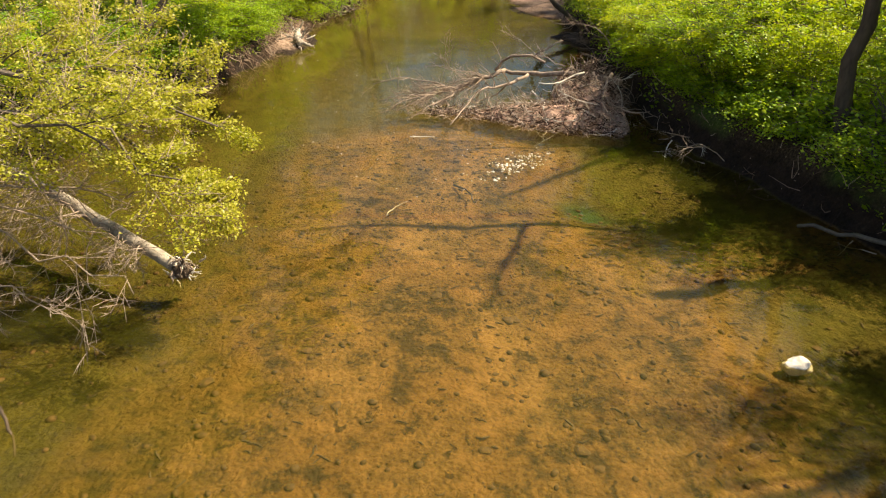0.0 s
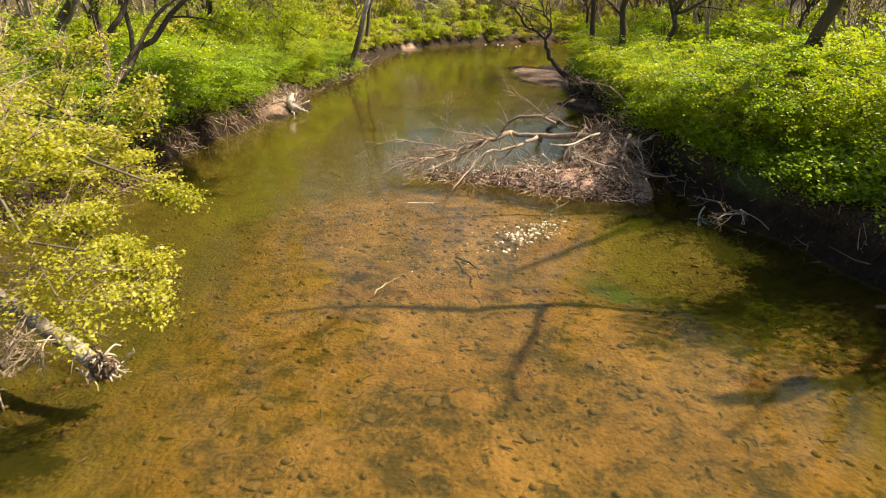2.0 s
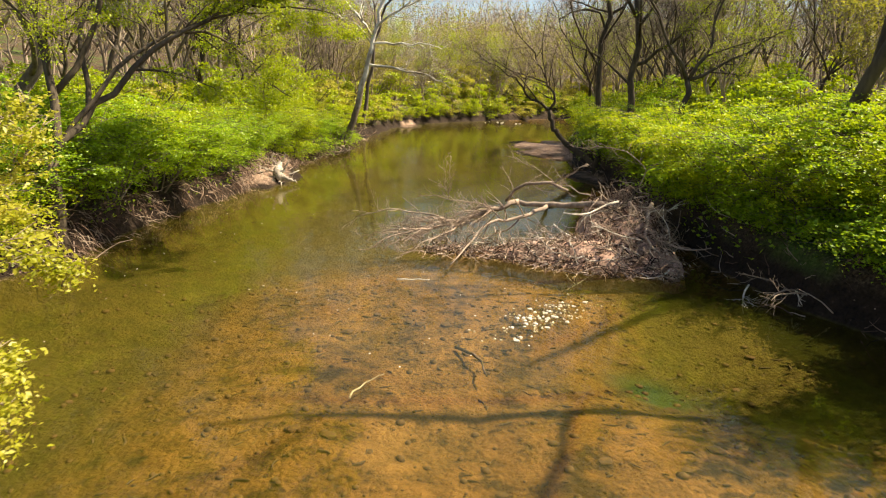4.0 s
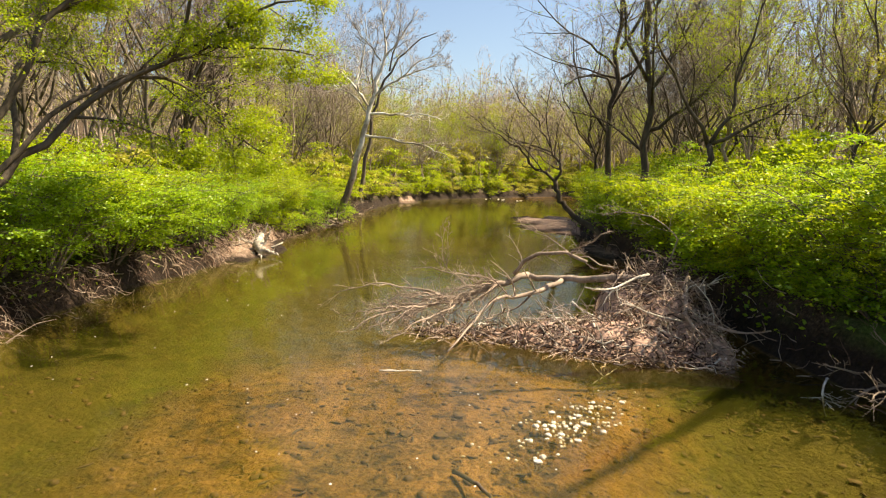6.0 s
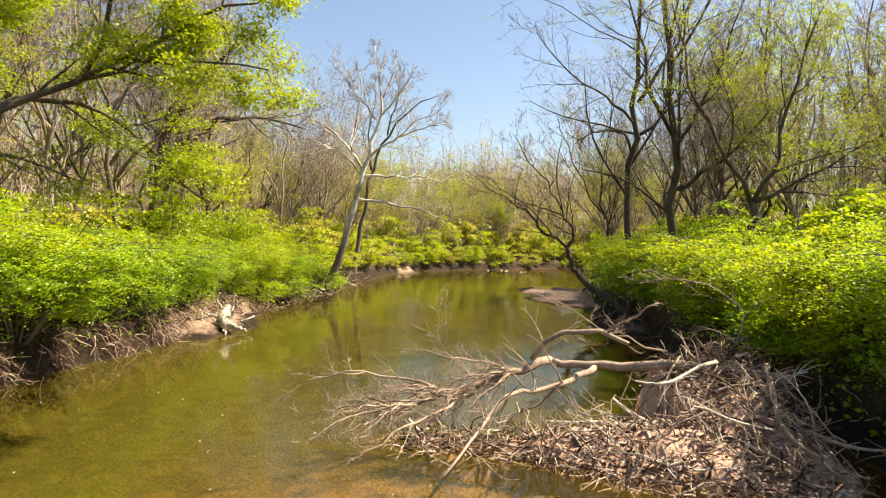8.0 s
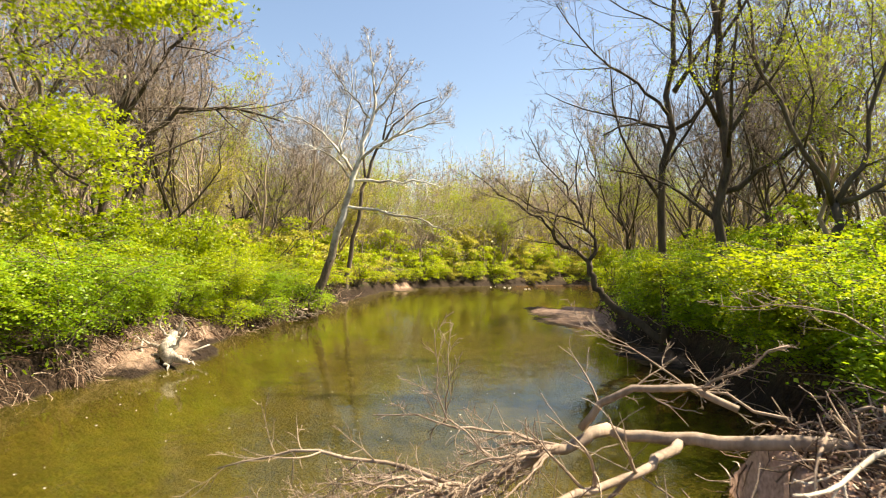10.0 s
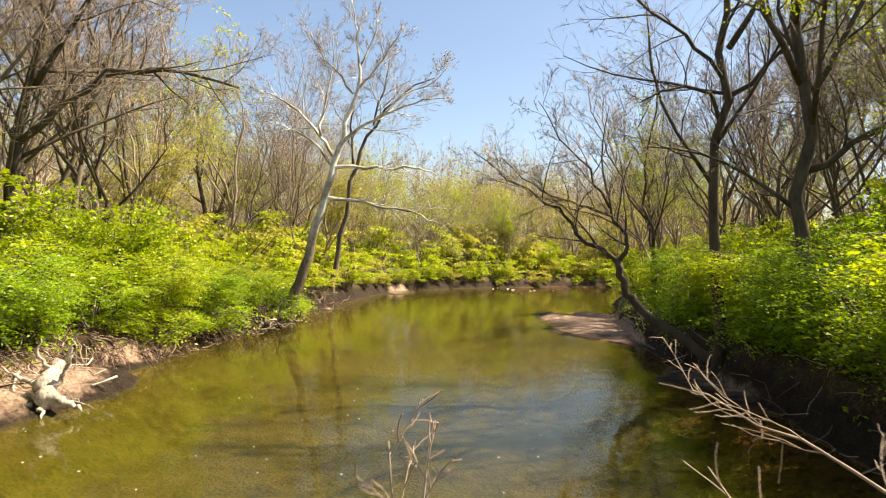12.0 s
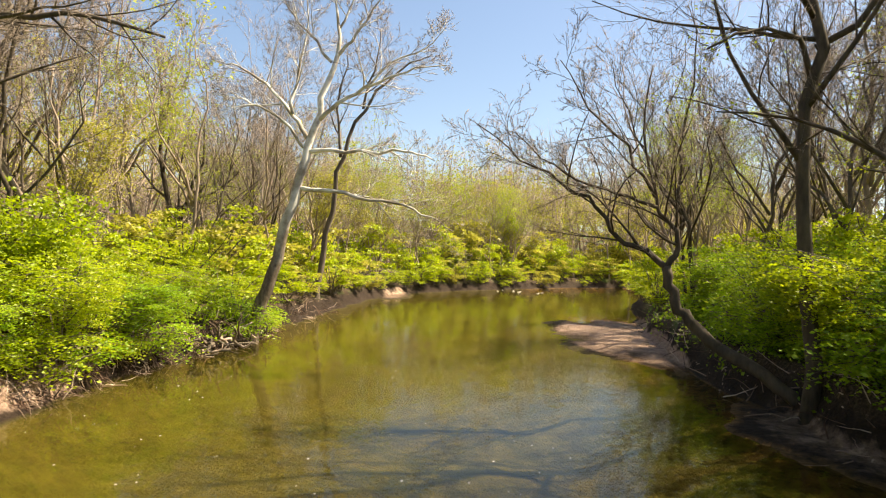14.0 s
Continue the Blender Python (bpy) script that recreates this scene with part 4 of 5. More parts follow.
small_bush = [plant("bush", bush_meshes("small_bush", np.random.default_rng(190 + k), m, 230, 8, 0.095, 1.0, 1.0), (x, y, gz(x, y)), "small green shrub hanging over the bank's edge", "bush", "bank bushes")
              for k, (m, x, y) in enumerate(((LEAF_GREEN, 9.6, 27, ), (LEAF_LIME, -10.4, 28)))]


far_spots = []


def put_bush(kind, x, y, s, tall=1.0):
    m = pose(x, y, gz(x, y), 0, 0, r.uniform(0, 360)) @ Matrix.Diagonal((s, s, s * tall, 1))
    if kind in far_bush and y > 68:
        far_spots.append((far_bush.index(kind), np.array(m)))
    else:
        copy_thing(kind, m)


for y in np.arange(30.5, 62, 2.4):
    x = float(right_edge(np.array(y))) + (2.0 if 55 < y else 0.9 if 47.5 < y else 0.2 if y < 37 else 0.1)
    put_bush(near_bush[(0, 0, 2)[r.integers(3)]], x + 1.1 + r.uniform(-0.3, 0.5), y + r.uniform(-0.6, 0.6), r.uniform(0.9, 1.1), r.uniform(0.9, 1.2))
    put_bush(mid_bush[(0, 2)[r.integers(2)]], x + 3.6 + r.uniform(-0.5, 0.8), y + r.uniform(-0.8, 0.8), r.uniform(1.0, 1.2), r.uniform(1.0, 1.3))
    put_bush(far_bush[r.integers(2)], x + 7 + r.uniform(-1, 1.5), y + r.uniform(-1, 1), r.uniform(0.9, 1.3), r.uniform(0.8, 1.3))
for y in np.arange(26, 57, 2.3):
    x = float(left_edge(np.array(y)))
    put_bush(near_bush[(1, 1, 0)[r.integers(3)] if y > 40 else 0] if y < 58 else far_bush[r.integers(3)], x - 0.8 + r.uniform(-0.5, 0.3), y + r.uniform(-0.6, 0.6), r.uniform(0.78, 1.0) if y < 41 else r.uniform(0.6, 0.85), r.uniform(0.85, 1.15))
    put_bush(mid_bush[1 if y > 36 else 2] if y < 58 else far_bush[r.integers(2)], x - 2.9 + r.uniform(-0.6, 0.5), y + r.uniform(-0.8, 0.8), r.uniform(0.9, 1.15), r.uniform(0.8, 1.15))
    put_bush(far_bush[r.integers(3)], x - 6.5 + r.uniform(-1.5, 1), y + r.uniform(-1, 1), r.uniform(0.9, 1.3), r.uniform(0.8, 1.3))
for y in np.arange(59, 134, 2.6):
    x = float(left_edge(np.array(y)))
    put_bush(far_bush[r.integers(3)], x - 0.8 + r.uniform(-0.6, 0.3), y, r.uniform(0.45, 0.9), r.uniform(0.8, 1.2))
    put_bush(far_bush[r.integers(3)], x - 4.2 + r.uniform(-1.2, 1.2), y + 1, r.uniform(0.7, 1.5), r.uniform(0.8, 1.4))
    x = float(right_edge(np.array(y))) + (2.2 if y < 68 else 0)
    if y < 116:
        put_bush(far_bush[(0, 1)[r.integers(2)]], x + 1.0 + r.uniform(-0.3, 0.8), y, r.uniform(0.6, 1.1), r.uniform(0.8, 1.2))
        put_bush(far_bush[r.integers(3)], x + 5 + r.uniform(-1, 1), y + 1, r.uniform(0.8, 1.4), r.uniform(0.8, 1.3))
for y in np.arange(26, 64, 1.25):
    x = float(right_edge(np.array(y))) + (1.1 if 55 < y < 66 else 0.2 if 50 < y else 0.0) + r.uniform(-0.25, 0.3)
    if y > 30:
        put_bush(small_bush[0], x + (1.1 if y > 42 else 0.7) + r.uniform(-0.1, 0.3), y, r.uniform(0.6, 0.95))
        put_bush(small_bush[r.integers(2)], x + 1.5 + r.uniform(-0.2, 0.3), y + 0.5, r.uniform(1.0, 1.5))
    x = float(left_edge(np.array(y))) - r.uniform(-0.1, 0.5)
    if r.uniform() < 0.40 and not 39 < y < 45.5:
        put_bush(small_bush[r.integers(2)], x - 0.2, y, r.uniform(0.5, 1.1))
for y in np.arange(40, 84, 1.5):
    x = float(left_edge(np.array(y)))
    put_bush(mid_bush[1] if y < 60 else far_bush[(1, 2, 0, 1)[r.integers(4)]], x - 3.2 - 5 * r.uniform(), y, r.uniform(0.75, 1.05), r.uniform(1.1, 1.8))
for y in np.arange(38, 76, 2.4):
    x = float(right_edge(np.array(y)))
    put_bush(far_bush[(0, 1)[r.integers(2)]], x + 5 + 4 * r.uniform(), y, r.uniform(0.8, 1.1), r.uniform(1.3, 2.0))
shore = LEFT[14:]
for x in np.arange(-6, 52, 1.5):
    y = float(np.interp(x, shore[:, 1], shore[:, 0]))
    put_bush(far_bush[r.integers(3)], x, y + 2.0 + 1.5 * r.uniform(), r.uniform(0.6, 1.2), r.uniform(0.8, 1.6))
    put_bush(far_bush[(1, 2, 2)[r.integers(3)]], x + r.uniform(-1, 1), y + 6 + 5 * r.uniform(), r.uniform(1.1, 1.9), r.uniform(1.0, 2.0))
for y in np.arange(18, 31, 0.85):
    x = float(right_edge(np.array(y)))
    put_bush(small_bush[0], x + 1.1 + r.uniform(-0.2, 0.3), y, r.uniform(0.7, 1.1))
    put_bush(small_bush[0], x + 2.0 + r.uniform(-0.3, 0.4), y + 0.4, r.uniform(1.1, 1.6))
# those stretched 1.6 and more are out of view, added to shade the bank
for x, y, q, tall in ((11.9, 24.2, 0.95, 1.7), (11.6, 21.6, 0.9, 1.7), (12.4, 19.0, 1.0, 1.7), (13.6, 25.6, 1.2, 1.6), (13.8, 22.0, 1.2, 1.7), (9.9, 33.4, 1.0, 1.0), (10.6, 35.6, 1.0, 1.1), (12.6, 31.0, 1.1, 1.2), (13.4, 16.5, 1.1, 1.7)):
    put_bush(near_bush[0], x, y, q, tall)
for x, y, q in ((9.3, 31.5, 1.2), (9.8, 29.6, 1.1), (8.6, 30.4, 0.75), (10.6, 32.2, 1.0), (11.6, 29.4, 0.95), (12.6, 25.0, 0.8), (10.9, 27.2, 0.7), (11.2, 23.4, 0.7), (12.4, 21.5, 0.7), (13.6, 27, 1.0), (14.4, 23, 1.0), (13.4, 33, 1.1), (13.4, 19.5, 0.8)):
    put_bush(near_bush[0 if y < 29 else 2], x, y, q)

# the shrubs round the bend, past counting
thicket = thing("far_thicket", (0, 110, 0), "distant yellow-green thicket along the creek's bend", "thicket", kind="stuff")
thicket_stems = Geo()
for k, kind in enumerate(far_bush):
    crown = Geo()
    for child in kind.children:
        me = child.data
        me.calc_loop_triangles()
        v = np.empty(len(me.vertices) * 3)
        me.vertices.foreach_get("co", v)
        tri = np.empty(len(me.loop_triangles) * 3, np.int32)
        me.loop_triangles.foreach_get("vertices", tri)
        for which, m in far_spots:
            if which == k:
                (crown if child.name.startswith("foliage") else thicket_stems).put(v.reshape(-1, 3) @ m[:3, :3].T + m[:3, 3] - [0, 110, 0], tri)
    tagged(part("foliage", crown.mesh("thicket_foliage", (LEAF_LIME, LEAF_YELLOW, LEAF_OLIVE)[k]), thicket), kind="stuff")
tagged(part("stemwork", thicket_stems.mesh("thicket_stemwork", BARK_GREY), thicket), kind="stuff")

# low growth over the tops of the banks
under = Geo()
n = 15000
ys = r.uniform(17, 66, n)
side = r.uniform(size=n) < 0.5
off = r.uniform(0, 1, n) ** 1.6 * 5 + 0.15
xs = np.where(side, right_edge(ys) + off, left_edge(ys) - off)
zs = ground_z(xs, ys) + 0.45 * r.uniform(0, 1, n) ** 2 * vnoise(xs * 1.1, ys * 1.1, 77) * 1.6
keep = (vnoise(xs * 0.6, ys * 0.6, 78) > np.where(side & (ys < 30), 0.6, 0.38)) & (ground_z(xs, ys) > 0.35)
leaves(under, np.stack([xs, ys, zs], 1)[keep], (r.normal(0, 1, (n, 3)) * [1, 1, 0.5] + [0, 0, 0.5])[keep], 0.12 * r.uniform(0.6, 1.4, n)[keep])
tagged(new("undergrowth", under.mesh("undergrowth", LEAF_GREEN)), "low green weeds and ivy over the banks", "undergrowth", kind="stuff")

# ---- the flood jam ----
def jam_top(x, y):
    """Height of the silt and litter that the flood left."""
    front = 30.9 - 0.28 * x + 0.35 * np.sin(x * 1.7) * 0.6 + 1.6 * np.maximum(x - 5.3, 0)
    back = np.where(x < 3.6, 32.6, 35.5)
    h = 0.22 + 0.16 * np.maximum(x + 0.5, 0) * (0.6 + 0.4 * smooth((y - 29) / 4))
    return h * np.minimum(smooth((y - front + 0.25) / 2.8) ** 0.8, smooth((back - y) / 1.5)) * smooth((x + 1.9) / 1.5) * smooth((6.2 - x) / 1.6) - 0.10


pile = thing("driftwood_pile", (3, 31.5, 0), "heap of bleached driftwood, silt and flood litter", "driftwood")
PILE_AT = Matrix.Translation((-3, -31.5, 0))
px, py = np.meshgrid(np.arange(-2.4, 7.6, 0.12), np.arange(28.6, 36.2, 0.12))
pz = jam_top(px, py) + (0.30 * (vnoise(px * 1.6, py * 1.6, 43) - 0.45) + 0.16 * (vnoise(px * 4, py * 4, 41) - 0.4)) * (jam_top(px, py) > -0.05) + 0.05 * (vnoise(px * 9, py * 9, 42) - 0.5)
g = Geo()
h, w = px.shape
pz = pz - 0.9 * (1 - smooth((jam_top(px, py) + 0.1) / 0.16))
idx = np.arange(w * h).reshape(h, w)
g.put(np.stack([px, py, pz], -1), None, np.stack([idx[:-1, :-1], idx[:-1, 1:], idx[1:, 1:], idx[1:, :-1]], -1).reshape(-1, 4))
part("silt_mound", g.mesh("silt_mound", CLAY), pile, "pinkish silt and leaf litter", PILE_AT)


def branch_part(me_name, line, rad, sides, subs, material, parent, m, floor=0.0, fine=4):
    """A branch with its side twigs as pieces of their own."""
    g = Geo()
    tube(g, line, rad, sides)
    ob = part("branch", g.mesh(me_name, material), parent, m=m)
    groups = []
    for l2, r2, lv in subs[1:]:
        if lv == 1:
            groups.append([])
        groups[-1].append((l2, r2))
    for grp in groups:
        g = Geo()
        for l2, r2 in grp:
            l2[:, 2] = np.maximum(l2[:, 2], floor)
            tube(g, l2, np.maximum(r2, 0.004), fine)
        part("twig", g.mesh(me_name + "_twig", material), ob)
    return ob


def stick_mesh(name, r, length, rad, material, forks=1):
    g = Geo()
    length *= 0.8
    line = bent(r, (-length / 2, 0, 0), (1, 0, 0), length, 5, 0.3)
    tube(g, line, np.linspace(rad, rad * 0.35, 6), 5)
    for _ in range(forks):
        p, d = along(line, r.uniform(0.3, 0.8))
        tube(g, bent(r, p, d + r.normal(0, 0.6, 3), length * r.uniform(0.25, 0.5), 3, 0.2), np.linspace(rad * 0.55, rad * 0.2, 4), 4)
    return g.mesh(name, material)


r = np.random.default_rng(101)
stick_kinds = [stick_mesh("stick", np.random.default_rng(110 + k), (0.7, 1.0, 1.3, 1.7, 2.2, 0.9, 1.4, 1.1)[k], (0.010, 0.013, 0.017, 0.02, 0.026, 0.011, 0.015, 0.022)[k], (WOOD_DRY, WOOD_DRY, WOOD_PALE, WOOD_DRY, WOOD_PALE, WOOD_DARK, WOOD_DRY, WOOD_DRY)[k], 1 + k % 3) for k in range(8)]
count = 0
while count < 230:
    x, y = r.uniform(-2.4, 6.0), r.uniform(29.2, 35.4)
    base = float(jam_top(np.array(x), np.array(y)))
    if base < -0.02 or x > 5.3 + 0.25 * max(y - 31, 0):
        continue
    heap = 0.6 * math.exp(-((x - 5.0) / 1.6) ** 2 - ((y - 33.5) / 1.3) ** 2)
    z = base + 0.06 + heap * r.uniform(0.0, 1.0) + abs(r.normal(0, 0.06))
    part("stick", stick_kinds[r.integers(8) if x < 3.8 else (0, 1, 5, 5, 6)[r.integers(5)]], pile, m=PILE_AT @ pose(x, y, z, r.normal(0, 25), r.normal(0, 14 + 26 * heap), r.uniform(0, 360)))
    count += 1
g = Geo()
for _ in range(7000):
    x, y = r.uniform(-2.8, 6.2), r.uniform(29.0, 35.6)
    base = float(jam_top(np.array(x), np.array(y)))
    if base < -0.07 or x > 5.3 + 0.3 * max(y - 31, 0):
        continue
    heap = 0.7 * math.exp(-((x - 5.0) / 1.6) ** 2 - ((y - 33.5) / 1.3) ** 2)
    up = heap * r.uniform(0, 1)
    way = np.array([r.normal(0, 0.8), r.normal(-0.35, 0.7), r.normal(-0.1, 0.3 + 0.3 * heap)])
    line = bent(r, (x, y, base + 0.06 + up), way, r.uniform(0.2, 0.75), 3, 0.4, -0.12)
    line[:, 2] = np.maximum(line[:, 2], np.maximum(jam_top(line[:, 0], line[:, 1]), -0.02))
    tube(g, line, np.linspace(0.012, 0.004, 4) * r.uniform(0.5, 1.9), 3)
twigs = part("twig_tangle", g.mesh("twigs", TWIG_MIX), pile, "tangle of thin bleached twigs", PILE_AT)
tagged(twigs, kind="stuff")
# crooked boughs wedged into the heap beside the bank
for k in range(34):
    g = Geo()
    x, y = r.normal(4.5, 1.1), r.normal(32.6, 1.1)
    if not 1.5 < x < 5.7 or not 30.0 < y < 35:
        continue
    z = float(jam_top(np.array(x), np.array(y))) + 0.15 + 0.9 * r.uniform() * math.exp(-((x - 5.0) / 1.6) ** 2 - ((y - 33.5) / 1.5) ** 2)
    line = arc(r, (x, y, z), (r.normal(-0.2, 0.8), r.normal(-0.5, 0.6), r.normal(-0.15, 0.35)), r.uniform(0.9, 2.4), 6, 1.2, -0.3)
    line[:, 2] = np.maximum(line[:, 2], np.maximum(jam_top(line[:, 0], line[:, 1]) + 0.04, 0.02))
    q = r.uniform(0.016, 0.042)
    tube(g, line, np.linspace(q, q * 0.35, 7), 6)
    for _ in range(3):
        p, d = along(line, r.uniform(0.3, 0.95))
        tube(g, arc(r, p, d + r.normal(0, 0.6, 3), r.uniform(0.3, 0.7), 3, 0.8), np.linspace(q * 0.45, 0.004, 4), 4)
    part("bough", g.mesh("bough", (WOOD_DRY, WOOD_DARK, WOOD_DRY, WOOD_PALE)[k % 4]), pile, m=PILE_AT)
# matted leaves and bark chips
g = Geo()
n = 5200
xs, ys = r.uniform(-2.0, 6.0, n), r.uniform(29.0, 35.0, n)
zs = jam_top(xs, ys)
ok = zs > -0.05
leaves(g, np.stack([xs, ys, zs + 0.10 + 0.12 * r.uniform(size=n)], 1)[ok], (r.normal(0, 1, (n, 3)) * [1, 1, 0.35])[ok], 0.065 * r.uniform(0.5, 1.4, n)[ok])
tagged(part("leaf_mat", g.mesh("leaf_mat", TWIG_MIX), pile, "matted dry leaves and bark chips", PILE_AT), kind="stuff")

fallen = thing("fallen_tree", (4.4, 33.2, 0.9), "bleached fallen tree lying over the driftwood heap", "fallen tree")
FALLEN_AT = Matrix.Translation((-4.4, -33.2, -0.9))
r = np.random.default_rng(120)
branch_lines = [("trunk", [(5.6, 32.6, 1.1), (4.4, 33.1, 1.25), (3.2, 33.6, 1.08), (2.3, 34.0, 0.98), (1.65, 34.1, 1.02)], 0.105, 0.07),
                ("branch", [(1.65, 34.1, 1.02), (1.1, 33.8, 0.9), (0.5, 33.4, 0.65), (-0.4, 33.0, 0.4), (-1.3, 32.6, 0.25)], 0.085, 0.02),
                ("branch", [(2.5, 33.9, 0.98), (2.0, 33.3, 0.78), (1.4, 32.9, 0.72), (0.8, 32.2, 0.72), (0.3, 31.3, 0.4), (-0.2, 30.2, 0.03)], 0.07, 0.018),
                ("branch", [(1.3, 34.0, 1.05), (1.6, 33.8, 1.55), (2.2, 33.6, 1.78), (3.0, 33.4, 1.5)], 0.05, 0.045),
                ("branch", [(2.6, 33.5, 1.7), (2.9, 33.4, 1.95), (3.5, 33.3, 2.3)], 0.022, 0.01),
                ("branch", [(0.9, 33.7, 0.85), (0.2, 33.8, 1.0), (-0.55, 33.7, 1.1), (-1.3, 33.6, 1.15)], 0.026, 0.008),
                ("branch", [(-0.45, 33.7, 1.05), (-0.4, 33.7, 1.5), (-0.42, 33.75, 2.2)], 0.012, 0.004),
                ("branch", [(0.4, 33.4, 0.65), (-0.2, 33.6, 1.0), (-0.55, 33.6, 1.5), (-0.6, 33.7, 2.25)], 0.016, 0.005),
                ("branch", [(-0.3, 33.0, 0.42), (-1.2, 32.6, 0.35), (-1.9, 32.0, 0.25), (-2.3, 31.4, 0.05)], 0.04, 0.014),
                ("branch", [(0.0, 33.1, 0.5), (-1.2, 33.3, 0.75), (-2.2, 33.2, 0.8), (-3.1, 33.3, 0.5)], 0.035, 0.01),
                ("branch", [(0.2, 33.2, 0.5), (-0.5, 32.0, 0.45), (-1.0, 31.3, 0.2), (-1.5, 30.9, 0.02)], 0.03, 0.012),
                ("branch", [(3.8, 33.7, 1.35), (2.8, 34.5, 1.5), (2.2, 35.5, 1.9), (1.3, 36.0, 2.2)], 0.022, 0.006),
                ("branch", [(5.0, 33.6, 1.6), (5.4, 34.2, 2.3), (4.4, 34.8, 2.7), (3.4, 35.2, 2.6)], 0.020, 0.006),
                ("branch", [(5.3, 33.0, 1.3), (4.9, 31.9, 1.2), (4.7, 31.0, 0.6), (4.9, 30.4, 0.5)], 0.06, 0.02)]
for k in range(34):
    u = r.uniform(0, 1)
    a = np.array([1.2 - 2.3 * u, 33.8 - 1.3 * u, 0.95 - 0.65 * u])
    d = np.array([-0.9, r.normal(-0.5, 0.5), r.normal(0.12, 0.28)])
    ln = arc(r, a, d, r.uniform(0.8, 1.9), 4, 0.5, -0.7)
    ln[:, 2] = np.maximum(ln[:, 2], 0.02)
    branch_lines.append(("branch", [tuple(q) for q in ln], r.uniform(0.016, 0.03), 0.006))
for name, pts, r0, r1 in branch_lines:
    line, rad = limb(pts, r0, r1)
    line = line + r.normal(0, 0.012, line.shape)
    if name == "branch":
        subs = []
        sprout(r, line, rad, 0, ((9, 0.8, 0.30, 0.03, 0.2), (5, 0.75, 0.5, 0.0, 0.15)), subs)
        branch_part(name, line, rad, 9 if r0 > 0.07 else 6, subs, WOOD_DRY, fallen, FALLEN_AT)
    else:
        g = Geo()
        tube(g, line, rad, 12)
        part(name, g.mesh(name, WOOD_DRY), fallen, m=FALLEN_AT)

# ---- the log with the leafy crown on the left ----
log = thing("fallen_log", (-4.6, 20.0, 0), "grey fallen log with a splintered pale end in the water", "log")
LOG_AT = Matrix.Translation((4.6, -20.0, 0))
r = np.random.default_rng(130)
g = Geo()
u = np.linspace(0, 1, 14)[:, None]
line, rad = np.array([-4.6, 19.7, 0.12]) + u * np.array([-6.9, 3.5, 1.25]) + np.sin(u * 3.1) * np.array([0, 0.05, 0.1]), np.linspace(0.12, 0.10, 14)
tube(g, line + r.normal(0, 0.012, line.shape), rad, 12)
part("trunk", g.mesh("log_trunk", LOG_BARK), log, m=LOG_AT)
butt = stone_mesh("butt", np.random.default_rng(132), WOOD_DARK, 0.9, 3)
part("butt", butt, log, "rotten splintered end", LOG_AT @ pose(-4.62, 19.72, 0.14, 20, 10, 30) @ Matrix.Diagonal((0.17, 0.17, 0.15, 1)))
for k in range(84):
    g = Geo()
    d = unit(np.array([0.7, -0.55, 0.05]) + r.normal(0, 0.55, 3))
    p = np.array([-4.66, 19.76, 0.15]) + r.normal(0, 0.085, 3)
    p[2] = max(p[2], 0.0)
    tube(g, bent(r, p, d, r.uniform(0.12, 0.36), 4, 0.45), np.linspace(r.uniform(0.012, 0.03), 0.006, 5), 5)
    part("splinter", g.mesh("splinter", (WOOD_PALE, WOOD_DRY, WOOD_PALE, WOOD_DARK)[k % 4]), log, m=LOG_AT)
for k in range(30):
    p, d = along(line, r.uniform(0.10, 0.8))
    ln = arc(r, p, (r.normal(0.05, 0.6), -0.85 + r.normal(0, 0.3), r.normal(0.35, 0.3)), r.uniform(0.8, 2.3), 5, 0.7, -0.8)
    rd = np.linspace(r.uniform(0.012, 0.02), 0.004, 6)
    subs = []
    sprout(r, ln, rd, 0, ((7, 0.75, 0.5, -0.15, 0.2), (4, 0.7, 0.5, -0.1, 0.2)), subs)
    ln[:, 2] = np.maximum(ln[:, 2], 0.0)
    branch_part("log_branch", ln, rd, 5, subs, WOOD_DRY, log, LOG_AT, fine=3)

r = np.random.default_rng(131)
over = [limb([(0, 0, 0), (2.2, 0.2, 1.7), (4.4, 0.6, 2.6), (6.4, 0.7, 2.6), (8.2, 0.6, 2.0)], 0.08, 0.015),
        limb([(0.2, 0, 0.1), (2.4, -0.3, 1.9), (4.8, -0.4, 2.6), (6.6, -0.5, 2.4), (8.0, -0.5, 1.5)], 0.07, 0.012),
        limb([(0.2, 0, 0.1), (2.2, -0.9, 2.1), (4.4, -1.3, 2.9), (6.4, -1.2, 2.7), (7.6, -1.2, 2.0)], 0.06, 0.012),
        limb([(0.3, 0.1, 0.2), (2.2, 1.0, 1.8), (4.2, 1.6, 2.6), (6.0, 1.6, 2.6), (7.4, 1.3, 2.0)], 0.06, 0.012),
        limb([(5.4, 0.6, 2.5), (6.6, 0.3, 1.9), (7.6, 0.2, 1.4), (8.3, 0.2, 0.8)], 0.04, 0.01),
        limb([(0.3, 0.3, 0.2), (2.0, 2.2, 1.8), (3.8, 2.8, 2.6), (5.6, 2.6, 2.7), (7.2, 2.0, 2.2)], 0.06, 0.012)]
plant("overhanging_tree", tree_meshes("overhang", r, over, ((11, 0.85, 0.22, 0.03, 0.15), (8, 0.75, 0.5, -0.03, 0.1)), BARK_GREY, LEAF_GOLD, 52000, 0.056, 1, 0.13, twig_wood=WOOD_DRY), (-11.8, 19.0, gz(-11.8, 19.0)),
      "low tree in yellow-green leaf hanging over the water", "tree")
r = np.random.default_rng(133)
